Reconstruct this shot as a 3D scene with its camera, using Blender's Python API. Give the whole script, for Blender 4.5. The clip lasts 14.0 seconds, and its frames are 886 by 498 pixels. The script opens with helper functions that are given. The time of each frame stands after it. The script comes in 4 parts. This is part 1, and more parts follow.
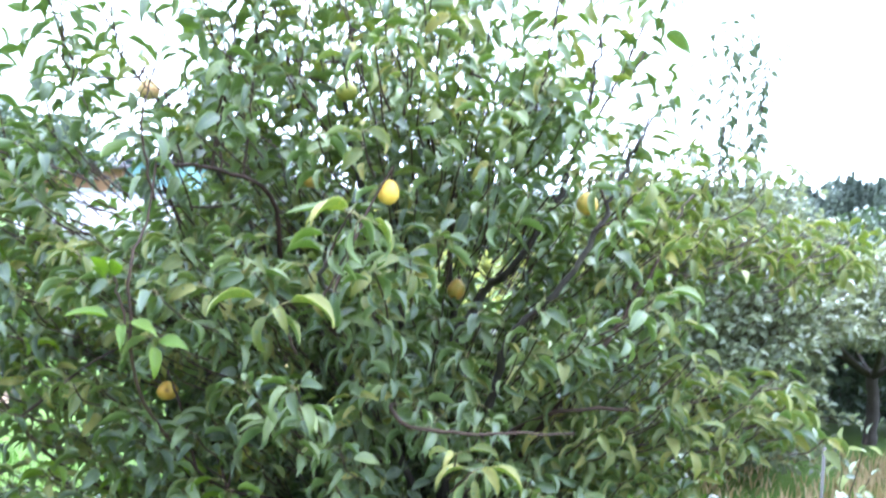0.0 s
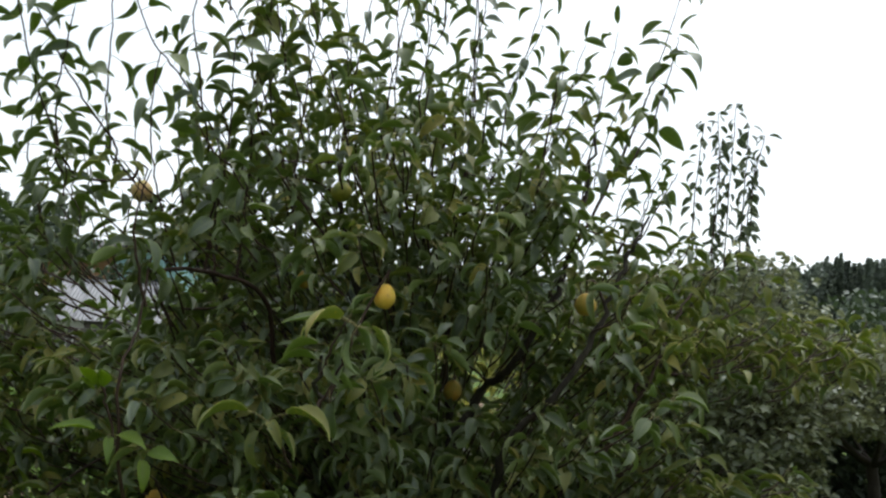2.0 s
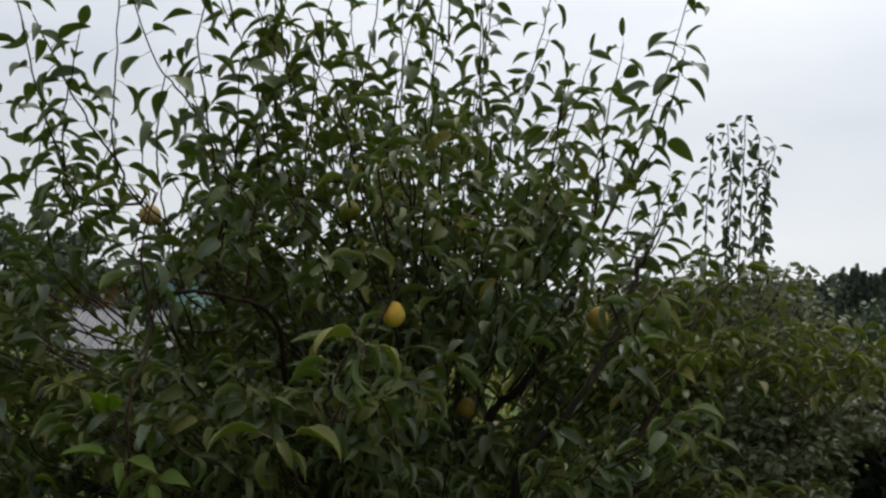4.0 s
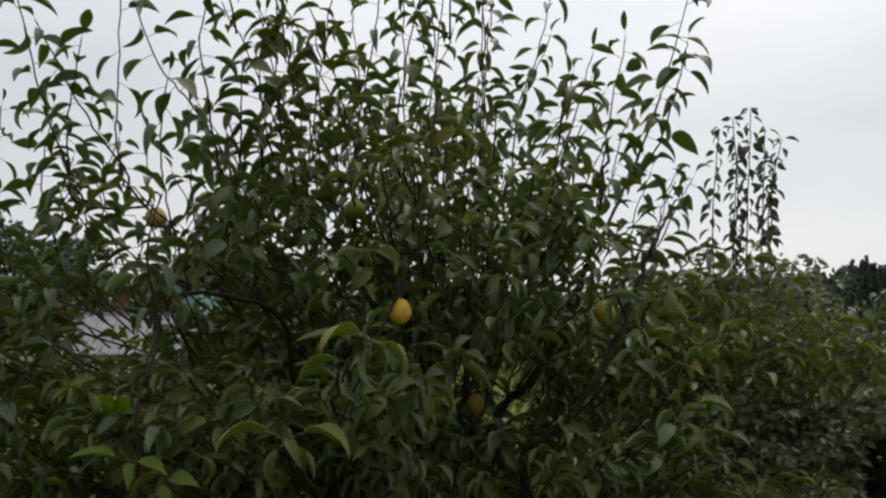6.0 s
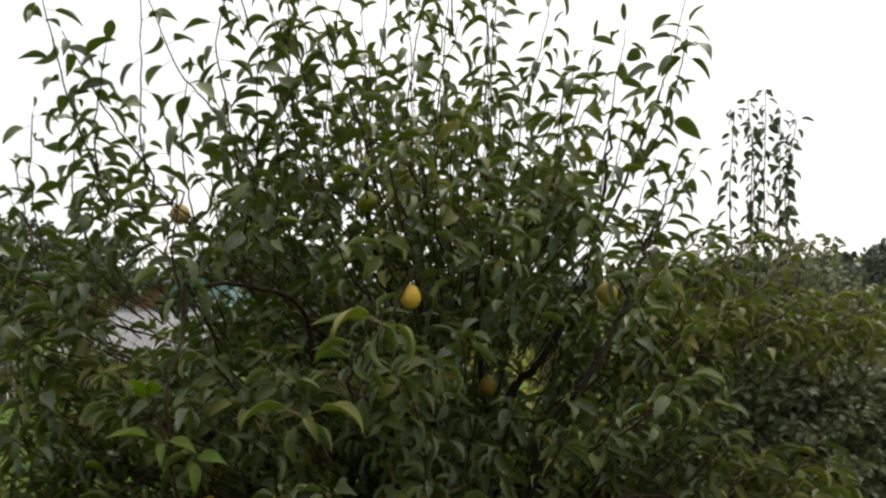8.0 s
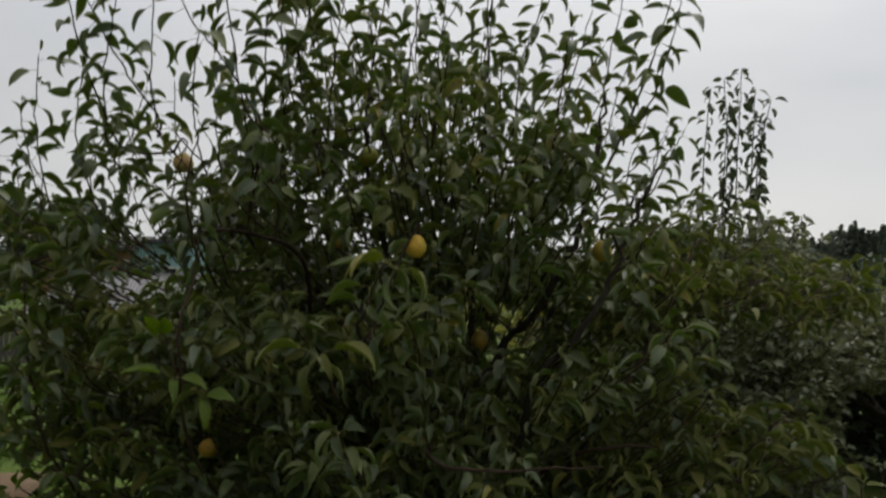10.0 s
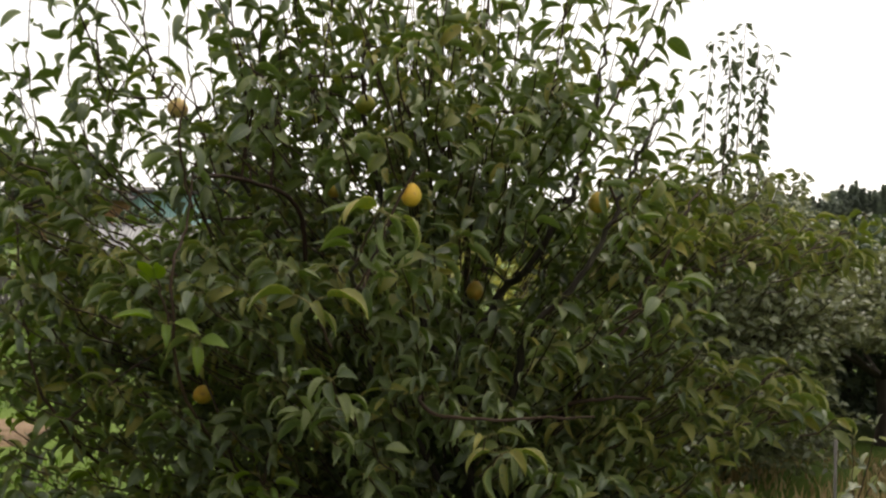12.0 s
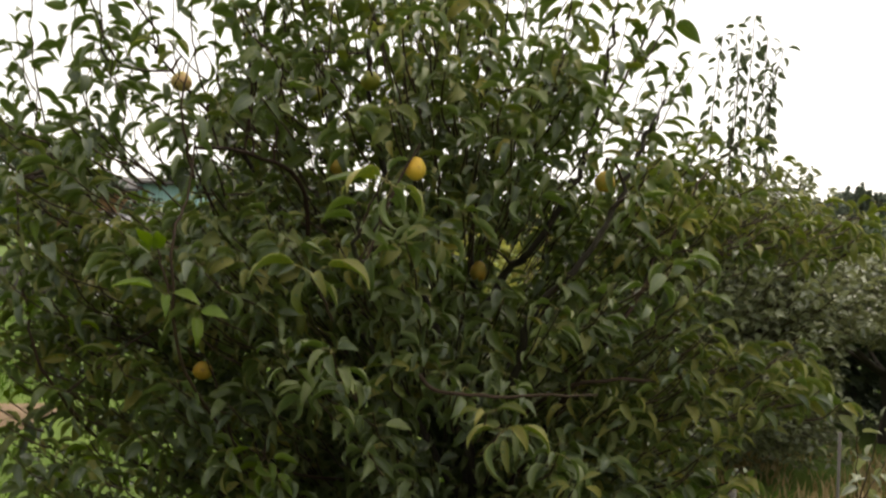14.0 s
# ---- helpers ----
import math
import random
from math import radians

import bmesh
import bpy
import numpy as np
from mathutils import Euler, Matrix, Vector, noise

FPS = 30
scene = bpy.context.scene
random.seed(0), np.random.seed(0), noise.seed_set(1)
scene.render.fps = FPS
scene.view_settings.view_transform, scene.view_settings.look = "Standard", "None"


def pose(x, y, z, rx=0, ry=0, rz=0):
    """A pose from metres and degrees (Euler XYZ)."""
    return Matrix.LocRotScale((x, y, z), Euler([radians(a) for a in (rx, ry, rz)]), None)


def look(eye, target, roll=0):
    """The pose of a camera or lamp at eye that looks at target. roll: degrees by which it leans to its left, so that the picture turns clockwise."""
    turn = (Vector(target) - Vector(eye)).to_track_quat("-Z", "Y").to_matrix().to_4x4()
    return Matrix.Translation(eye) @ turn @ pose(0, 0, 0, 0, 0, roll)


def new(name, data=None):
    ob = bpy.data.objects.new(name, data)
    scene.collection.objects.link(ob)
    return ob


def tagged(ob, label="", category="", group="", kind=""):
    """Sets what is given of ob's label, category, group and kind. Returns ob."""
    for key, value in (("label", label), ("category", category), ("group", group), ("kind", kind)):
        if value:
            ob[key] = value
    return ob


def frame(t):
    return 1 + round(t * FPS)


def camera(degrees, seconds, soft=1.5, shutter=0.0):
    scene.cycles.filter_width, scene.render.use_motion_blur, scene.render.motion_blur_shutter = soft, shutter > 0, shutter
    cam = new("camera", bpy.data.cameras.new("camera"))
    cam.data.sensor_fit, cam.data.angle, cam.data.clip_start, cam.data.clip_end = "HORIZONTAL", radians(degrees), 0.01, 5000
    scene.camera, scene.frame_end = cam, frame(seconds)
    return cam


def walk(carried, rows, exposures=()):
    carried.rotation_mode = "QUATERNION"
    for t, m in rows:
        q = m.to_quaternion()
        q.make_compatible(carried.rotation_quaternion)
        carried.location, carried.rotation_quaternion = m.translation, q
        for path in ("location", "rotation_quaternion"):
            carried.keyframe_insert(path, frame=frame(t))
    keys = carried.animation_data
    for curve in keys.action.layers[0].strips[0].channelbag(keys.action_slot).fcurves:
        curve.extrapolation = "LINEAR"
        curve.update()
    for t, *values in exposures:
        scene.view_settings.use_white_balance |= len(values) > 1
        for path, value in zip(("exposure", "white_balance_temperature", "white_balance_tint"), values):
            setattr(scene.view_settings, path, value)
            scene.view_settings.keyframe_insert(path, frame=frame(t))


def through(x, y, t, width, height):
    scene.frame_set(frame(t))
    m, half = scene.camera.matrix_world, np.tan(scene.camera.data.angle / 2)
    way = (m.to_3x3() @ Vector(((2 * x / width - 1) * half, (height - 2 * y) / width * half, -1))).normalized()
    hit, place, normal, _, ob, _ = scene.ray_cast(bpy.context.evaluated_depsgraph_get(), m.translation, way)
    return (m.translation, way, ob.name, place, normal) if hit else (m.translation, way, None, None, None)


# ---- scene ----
cam = camera(49.5, 14.0, soft=2.4, shutter=0.35)
PATH = [
    (0, (-0.006, -0.042, 1.584), (0.022, 1.957, 1.530), 2.87),
    (0.5, (-0.012, -0.031, 1.609), (0.049, 1.967, 1.685), 3.53),
    (1, (-0.026, -0.014, 1.620), (0.021, 1.983, 1.731), 3.42),
    (1.5, (-0.023, -0.006, 1.621), (0.016, 1.990, 1.746), 2.87),
    (2, (-0.020, -0.011, 1.624), (0.019, 1.985, 1.745), 2.51),
    (2.5, (-0.015, -0.008, 1.626), (0.024, 1.988, 1.759), 1.90),
    (3, (-0.012, 0.000, 1.624), (0.014, 1.994, 1.780), 1.82),
    (5.5, (-0.008, 0.003, 1.610), (-0.015, 1.996, 1.774), 0.23),
    (6, (-0.005, 0.003, 1.610), (-0.011, 1.996, 1.772), 0.12),
    (6.5, (0.000, 0.000, 1.600), (0.000, 1.994, 1.750), 0.00),
    (7, (0.010, -0.033, 1.563), (-0.021, 1.966, 1.593), 0.60),
    (7.5, (0.039, -0.023, 1.580), (-0.115, 1.969, 1.677), -2.09),
    (7.7, (0.043, -0.060, 1.598), (-0.064, 1.932, 1.739), -1.67),
    (9.8, (-0.054, -0.188, 1.576), (-0.034, 1.809, 1.689), -0.26),
    (10, (-0.051, -0.166, 1.545), (-0.037, 1.832, 1.632), 0.32),
    (10.5, (-0.040, -0.113, 1.512), (-0.041, 1.887, 1.547), 0.77),
    (11, (-0.028, -0.121, 1.551), (-0.019, 1.878, 1.598), -0.31),
    (11.5, (-0.038, -0.160, 1.534), (-0.021, 1.840, 1.545), 0.81),
    (12, (-0.041, -0.154, 1.533), (-0.025, 1.846, 1.526), 1.05),
    (12.5, (-0.049, -0.146, 1.537), (-0.033, 1.854, 1.547), 1.39),
    (13, (-0.057, -0.150, 1.543), (-0.050, 1.850, 1.566), 1.60),
    (13.5, (-0.060, -0.151, 1.538), (-0.057, 1.849, 1.563), 1.45),
    (14, (-0.038, -0.131, 1.488), (-0.031, 1.869, 1.473), 1.88),
]
EXPOSURES = [
    (0.0, 3.3, 5050, 14), (0.5, 2.5, 5250, 12), (1.0, 1.82, 5750, 5), (1.5, 1.14, 6050, 6), (2.0, 0.66, 6300, 7), (2.5, 0.28, 6400, 9), (3.0, 0.0, 6450, 10),
    (5.5, -0.1, 6700, 10), (6.0, -0.1, 6750, 10), (6.5, -0.08, 6800, 10), (7.0, 0.16, 6900, 11), (7.5, 0.58, 7100, 10), (7.7, 0.6, 7100, 10),
    (9.8, -0.36, 6900, 10), (10.0, -0.32, 6900, 10), (10.5, 0.2, 7200, 11), (11.0, 0.74, 7400, 12), (11.5, 0.78, 7450, 12), (12.5, 0.98, 7550, 12), (14.0, 0.96, 7650, 11),
]
walk(cam, [(t, look(eye, target, roll)) for t, eye, target, roll in PATH], EXPOSURES)

# ---- sky and sun: an overcast day ----
SUN_UP, SUN_ROUND = radians(56), radians(28)
world = bpy.data.worlds.new("overcast_sky")
scene.world = world
world.use_nodes = True
nt = world.node_tree
nt.nodes.clear()
w_out = nt.nodes.new("ShaderNodeOutputWorld")
w_bg = nt.nodes.new("ShaderNodeBackground")
w_sky = nt.nodes.new("ShaderNodeTexSky")
w_sky.sky_type, w_sky.sun_disc, w_sky.sun_elevation, w_sky.sun_rotation = "NISHITA", False, SUN_UP, SUN_ROUND
w_dim = nt.nodes.new("ShaderNodeVectorMath")
w_dim.operation = "SCALE"
w_dim.inputs["Scale"].default_value = 0.12
w_co = nt.nodes.new("ShaderNodeTexCoord")
w_map = nt.nodes.new("ShaderNodeMapping")
w_map.inputs["Scale"].default_value = (1.0, 1.0, 3.0)
w_noise = nt.nodes.new("ShaderNodeTexNoise")
w_noise.inputs["Scale"].default_value, w_noise.inputs["Detail"].default_value = 2.2, 4
w_ramp = nt.nodes.new("ShaderNodeValToRGB")
w_ramp.color_ramp.elements[0].color = (0.72, 0.76, 0.82, 1)
w_ramp.color_ramp.elements[1].color = (0.90, 0.92, 0.95, 1)
w_ramp.color_ramp.elements[0].position, w_ramp.color_ramp.elements[1].position = 0.3, 0.7
w_sep = nt.nodes.new("ShaderNodeSeparateXYZ")
w_up = nt.nodes.new("ShaderNodeMapRange")
w_up.inputs["From Min"].default_value, w_up.inputs["From Max"].default_value = 0.2, 1.0
w_up.inputs["To Min"].default_value, w_up.inputs["To Max"].default_value = 0.98, 2.5
w_gain = nt.nodes.new("ShaderNodeVectorMath")
w_gain.operation = "SCALE"
w_mix = nt.nodes.new("ShaderNodeMix")
w_mix.data_type = "RGBA"
w_mix.inputs["Factor"].default_value = 0.88
nt.links.new(w_co.outputs["Generated"], w_map.inputs["Vector"])
nt.links.new(w_map.outputs["Vector"], w_noise.inputs["Vector"])
nt.links.new(w_noise.outputs["Fac"], w_ramp.inputs["Fac"])
nt.links.new(w_co.outputs["Generated"], w_sep.inputs[0])
nt.links.new(w_sep.outputs["Z"], w_up.inputs["Value"])
nt.links.new(w_ramp.outputs["Color"], w_gain.inputs[0])
w_side = nt.nodes.new("ShaderNodeMath")
w_side.operation = "MULTIPLY_ADD"
w_side.inputs[1].default_value = 0.17
w_ahead = nt.nodes.new("ShaderNodeMath")
w_ahead.operation = "MULTIPLY_ADD"
w_ahead.inputs[1].default_value, w_ahead.inputs[2].default_value = 0.27, 0.74
nt.links.new(w_sep.outputs["Y"], w_ahead.inputs[0])
nt.links.new(w_ahead.outputs[0], w_side.inputs[2])
w_both = nt.nodes.new("ShaderNodeMath")
w_both.operation = "MULTIPLY"
nt.links.new(w_sep.outputs["X"], w_side.inputs[0])
nt.links.new(w_up.outputs["Result"], w_both.inputs[0])
nt.links.new(w_side.outputs[0], w_both.inputs[1])
nt.links.new(w_both.outputs[0], w_gain.inputs["Scale"])
nt.links.new(w_sky.outputs["Color"], w_dim.inputs[0])
nt.links.new(w_dim.outputs["Vector"], w_mix.inputs["A"])
nt.links.new(w_gain.outputs["Vector"], w_mix.inputs["B"])
nt.links.new(w_mix.outputs["Result"], w_bg.inputs["Color"])
w_bg.inputs["Strength"].default_value = 1.0
nt.links.new(w_bg.outputs["Background"], w_out.inputs["Surface"])

sun = new("sun", bpy.data.lights.new("sun", "SUN"))
sun.data.energy, sun.data.angle, sun.data.color = 1.5, radians(35), (1.0, 0.97, 0.92)
sun_dir = Vector((math.sin(SUN_ROUND) * math.cos(SUN_UP), math.cos(SUN_ROUND) * math.cos(SUN_UP), math.sin(SUN_UP)))
sun.matrix_world = look(sun_dir * 40, (0, 0, 0))


# ---- materials ----
def material(name):
    mat = bpy.data.materials.new(name)
    mat.use_nodes = True
    tree = mat.node_tree
    return mat, tree, tree.nodes["Principled BSDF"]


def node(tree, kind, **values):
    n = tree.nodes.new(kind)
    for key, value in values.items():
        n.inputs[key.replace("_", " ")].default_value = value
    return n


def ramp(tree, stops):
    n = tree.nodes.new("ShaderNodeValToRGB")
    els = n.color_ramp.elements
    while len(els) < len(stops):
        els.new(0.5)
    for el, (pos, col) in zip(els, stops):
        el.position, el.color = pos, (*col, 1)
    return n


def bump(tree, bsdf, height, strength, distance):
    b = node(tree, "ShaderNodeBump", Strength=strength, Distance=distance)
    tree.links.new(height, b.inputs["Height"])
    tree.links.new(b.outputs["Normal"], bsdf.inputs["Normal"])


def mottled(name, stops, scale, rough, fine=None, relief=0.4, depth=0.004, metal=0.0, detail=6, stretch=(1, 1, 1)):
    """A plain weathered surface: a large mottling that picks the colour, a fine one that gives relief."""
    mat, tree, bsdf = material(name)
    co = tree.nodes.new("ShaderNodeTexCoord")
    mp = tree.nodes.new("ShaderNodeMapping")
    mp.inputs["Scale"].default_value = stretch
    tree.links.new(co.outputs["Object"], mp.inputs["Vector"])
    big = node(tree, "ShaderNodeTexNoise", Scale=scale, Detail=detail, Roughness=0.6)
    small = node(tree, "ShaderNodeTexNoise", Scale=fine or scale * 9, Detail=4)
    for n in (big, small):
        tree.links.new(mp.outputs["Vector"], n.inputs["Vector"])
    add = node(tree, "ShaderNodeMix", Factor=0.3)
    tree.links.new(big.outputs["Fac"], add.inputs["A"])
    tree.links.new(small.outputs["Fac"], add.inputs["B"])
    col = ramp(tree, stops)
    tree.links.new(add.outputs["Result"], col.inputs["Fac"])
    tree.links.new(col.outputs["Color"], bsdf.inputs["Base Color"])
    bsdf.inputs["Roughness"].default_value, bsdf.inputs["Metallic"].default_value = rough, metal
    bsdf.inputs["Specular IOR Level"].default_value = 0.25
    bump(tree, bsdf, small.outputs["Fac"], relief, depth)
    return mat


def math_node(tree, operation, *values):
    n = tree.nodes.new("ShaderNodeMath")
    n.operation = operation
    for socket, value in zip(n.inputs, values):
        if isinstance(value, (int, float)):
            socket.default_value = value
        else:
            tree.links.new(value, socket)
    return n.outputs[0]


def leaf_material(name, stops, rough, through_col, through, single=False, vein=True, gloss=0.5):
    """Leaf skin: each leaf takes its own shade; light comes through it."""
    mat, tree, bsdf = material(name)
    rnd = tree.nodes.new("ShaderNodeObjectInfo" if single else "ShaderNodeNewGeometry")
    co = tree.nodes.new("ShaderNodeTexCoord")
    big = node(tree, "ShaderNodeTexNoise", Scale=2.4, Detail=2)
    fine = node(tree, "ShaderNodeTexNoise", Scale=70.0, Detail=3)
    tree.links.new(co.outputs["Object"], fine.inputs["Vector"])
    geo = tree.nodes.new("ShaderNodeNewGeometry")
    tree.links.new(geo.outputs["Position"], big.inputs["Vector"])
    mix = node(tree, "ShaderNodeMix", Factor=0.45)
    tree.links.new(rnd.outputs["Random" if single else "Random Per Island"], mix.inputs["A"])
    tree.links.new(big.outputs["Fac"], mix.inputs["B"])
    mix2 = node(tree, "ShaderNodeMix", Factor=0.18)
    tree.links.new(mix.outputs["Result"], mix2.inputs["A"])
    tree.links.new(fine.outputs["Fac"], mix2.inputs["B"])
    col = ramp(tree, stops)
    tree.links.new(mix2.outputs["Result"], col.inputs["Fac"])
    tree.links.new(col.outputs["Color"], bsdf.inputs["Base Color"])
    bsdf.inputs["Roughness"].default_value = rough
    bsdf.inputs["Specular IOR Level"].default_value = gloss
    if vein:
        # midrib, vein lines and a painted lit margin from the leaf's own coordinates: u across it, v along it
        uv = tree.nodes.new("ShaderNodeSeparateXYZ")
        tree.links.new(co.outputs["UV"], uv.inputs[0])
        side = math_node(tree, "ABSOLUTE", math_node(tree, "MULTIPLY_ADD", uv.outputs["X"], 2.0, -1.0))
        rib = math_node(tree, "LESS_THAN", side, 0.07)
        along = math_node(tree, "MULTIPLY_ADD", uv.outputs["Y"], 9.0, math_node(tree, "MULTIPLY", side, -2.2))
        cross = math_node(tree, "LESS_THAN", math_node(tree, "FRACT", along), 0.14)
        # pale margin paints the sky light caught by folded leaf edges
        lit_rim = math_node(tree, "MULTIPLY", math_node(tree, "GREATER_THAN", side, 0.82), 0.85)
        veins_and_rim = math_node(tree, "MAXIMUM", math_node(tree, "MAXIMUM", rib, lit_rim), math_node(tree, "MULTIPLY", cross, 0.22))
        pale = node(tree, "ShaderNodeMix")
        pale.data_type = "RGBA"
        pale.inputs["B"].default_value = (0.24, 0.28, 0.085, 1)
        tree.links.new(math_node(tree, "MULTIPLY", veins_and_rim, 0.55), pale.inputs["Factor"])
        tree.links.new(col.outputs["Color"], pale.inputs["A"])
        tree.links.new(pale.outputs["Result"], bsdf.inputs["Base Color"])
        bump(tree, bsdf, math_node(tree, "ADD", fine.outputs["Fac"], veins_and_rim), 0.35, 0.002)
    else:
        bump(tree, bsdf, fine.outputs["Fac"], 0.35, 0.002)
    glow = node(tree, "ShaderNodeBsdfTranslucent")
    tint = node(tree, "ShaderNodeMix")
    tint.data_type = "RGBA"
    tint.blend_type = "MIX"
    tint.inputs["Factor"].default_value = 0.6
    tint.inputs["B"].default_value = (*through_col, 1)
    tree.links.new(col.outputs["Color"], tint.inputs["A"])
    tree.links.new(tint.outputs["Result"], glow.inputs["Color"])
    both = node(tree, "ShaderNodeMixShader", Fac=through)
    tree.links.new(bsdf.outputs["BSDF"], both.inputs[1])
    tree.links.new(glow.outputs["BSDF"], both.inputs[2])
    tree.links.new(both.outputs["Shader"], tree.nodes["Material Output"].inputs["Surface"])
    return mat


TOP_STOPS = [(0.10, (0.031, 0.047, 0.037)), (0.38, (0.069, 0.095, 0.057)), (0.58, (0.117, 0.148, 0.066)), (0.78, (0.184, 0.210, 0.068)), (0.95, (0.23, 0.225, 0.065))]
LOW_STOPS = [(0.15, (0.066, 0.100, 0.044)), (0.6, (0.112, 0.154, 0.052)), (0.9, (0.19, 0.225, 0.062))]
LEAF_TOP = leaf_material("leaf_upper_side", TOP_STOPS, 0.42, (0.33, 0.43, 0.10), 0.46, gloss=0.56)
LEAF_LOW = leaf_material("leaf_under_side", LOW_STOPS, 0.55, (0.33, 0.43, 0.10), 0.46)
LEAF_TOP_ONE = leaf_material("leaf_upper_side_single", TOP_STOPS, 0.42, (0.33, 0.43, 0.10), 0.46, single=True, gloss=0.56)
LEAF_LOW_ONE = leaf_material("leaf_under_side_single", LOW_STOPS, 0.55, (0.33, 0.43, 0.10), 0.46, single=True)
FAR_STOPS = [(0.15, (0.031, 0.041, 0.031)), (0.45, (0.068, 0.082, 0.050)), (0.70, (0.120, 0.132, 0.070)), (0.9, (0.19, 0.19, 0.07))]
WARM_STOPS = [(0.12, (0.064, 0.083, 0.034)), (0.40, (0.137, 0.152, 0.048)), (0.62, (0.220, 0.21, 0.058)), (0.80, (0.31, 0.24, 0.045)), (0.93, (0.27, 0.12, 0.045))]
# yellowing leaves; on the crown top the yellow paints light shining through
WARM_TOP = leaf_material("yellowing_backlit_leaf_upper_side", WARM_STOPS, 0.5, (0.46, 0.46, 0.10), 0.55, gloss=0.35)
WARM_TOP_ONE = leaf_material("yellowing_backlit_leaf_upper_side_single", WARM_STOPS, 0.5, (0.46, 0.46, 0.10), 0.55, single=True, gloss=0.35)
LEAF_FAR = leaf_material("orchard_leaf", FAR_STOPS, 0.45, (0.26, 0.28, 0.10), 0.3, gloss=0.55)
YOUNG_STOPS = [(0.15, (0.07, 0.12, 0.014)), (0.5, (0.12, 0.20, 0.018)), (0.9, (0.20, 0.27, 0.025))]
LEAF_YOUNG = leaf_material("yellow_green_leaf", YOUNG_STOPS, 0.5, (0.42, 0.52, 0.05), 0.58)
LEAF_YOUNG_ONE = leaf_material("yellow_green_leaf_single", YOUNG_STOPS, 0.5, (0.42, 0.52, 0.05), 0.58, single=True)
# darker copy of the orchard leaf: paints the shoots' silhouette against the sky
SHOOT_SHADE_STOPS = [(0.15, (0.022, 0.034, 0.018)), (0.5, (0.042, 0.058, 0.028)), (0.9, (0.085, 0.10, 0.05))]
LEAF_SHOOT_SHADED = leaf_material("shaded_shoot_leaf", SHOOT_SHADE_STOPS, 0.5, (0.07, 0.11, 0.04), 0.15, gloss=0.3)
STALK = mottled("leaf_stalk", [(0.3, (0.12, 0.13, 0.04)), (0.7, (0.22, 0.17, 0.06))], 40, 0.5)
BARK = mottled("pear_bark", [(0.3, (0.018, 0.014, 0.011)), (0.55, (0.042, 0.034, 0.026)), (0.78, (0.10, 0.088, 0.07))], 22, 0.85, fine=160, relief=0.7, stretch=(1, 1, 0.4))
TWIG = mottled("young_red_brown_bark", [(0.3, (0.022, 0.013, 0.008)), (0.7, (0.050, 0.027, 0.016))], 30, 0.75, fine=220)
GRASS_GROUND = mottled("mown_grass_ground", [(0.3, (0.030, 0.055, 0.003)), (0.5, (0.050, 0.088, 0.004)), (0.66, (0.072, 0.112, 0.005)), (0.8, (0.10, 0.095, 0.025))], 0.9, 0.9, fine=38, relief=1.0, depth=0.03)
GRASS_BLADE = leaf_material("grass_blade", [(0.1, (0.022, 0.055, 0.003)), (0.5, (0.040, 0.090, 0.004)), (0.9, (0.085, 0.125, 0.010))], 0.8, (0.07, 0.16, 0.008), 0.2, vein=False, gloss=0.05)
DRY_BLADE = leaf_material("dry_grass_blade", [(0.1, (0.14, 0.10, 0.04)), (0.5, (0.25, 0.17, 0.07)), (0.9, (0.36, 0.27, 0.13))], 0.6, (0.3, 0.24, 0.08), 0.25, vein=False)
SOIL = mottled("bare_brown_soil", [(0.3, (0.085, 0.055, 0.03)), (0.55, (0.14, 0.092, 0.052)), (0.8, (0.22, 0.16, 0.10))], 2.5, 0.95, fine=45, relief=1.0, depth=0.02)
GRAVEL = mottled("pale_gravel", [(0.3, (0.20, 0.195, 0.185)), (0.55, (0.32, 0.31, 0.30)), (0.8, (0.42, 0.41, 0.39))], 1.5, 0.95, fine=60, relief=1.0, depth=0.02)
OLD_WOOD = mottled("weathered_grey_board", [(0.3, (0.055, 0.048, 0.044)), (0.6, (0.11, 0.10, 0.09)), (0.8, (0.17, 0.155, 0.14))], 3, 0.85, fine=60, stretch=(1, 1, 0.15))
LOG_WALL = mottled("orange_brown_timber", [(0.3, (0.24, 0.13, 0.07)), (0.6, (0.35, 0.20, 0.115)), (0.8, (0.43, 0.27, 0.17))], 2, 0.7, fine=40, stretch=(0.2, 1, 1))
TURQUOISE = mottled("turquoise_paint", [(0.3, (0.20, 0.36, 0.38)), (0.7, (0.32, 0.48, 0.49))], 1.5, 0.55)
SHEET_ROOF = mottled("pale_sheet_roof", [(0.3, (0.17, 0.17, 0.18)), (0.6, (0.26, 0.255, 0.26)), (0.8, (0.36, 0.355, 0.36))], 1.2, 0.65)
DARK_ROOF = mottled("dark_felt_roof", [(0.3, (0.05, 0.05, 0.05)), (0.7, (0.11, 0.10, 0.10))], 1.2, 0.85)
LIME_WALL = mottled("limewashed_wall", [(0.3, (0.42, 0.41, 0.38)), (0.7, (0.62, 0.60, 0.56))], 1.5, 0.9)
GLASS_DARK = mottled("window_glass", [(0.3, (0.02, 0.025, 0.03)), (0.7, (0.04, 0.05, 0.055))], 1, 0.08)
STEEL = mottled("dull_galvanised_steel", [(0.3, (0.20, 0.20, 0.20)), (0.7, (0.36, 0.36, 0.35))], 8, 0.5, metal=0.6)
DARK_STEEL = mottled("dark_rusty_steel", [(0.3, (0.03, 0.026, 0.024)), (0.7, (0.07, 0.06, 0.055))], 8, 0.6)
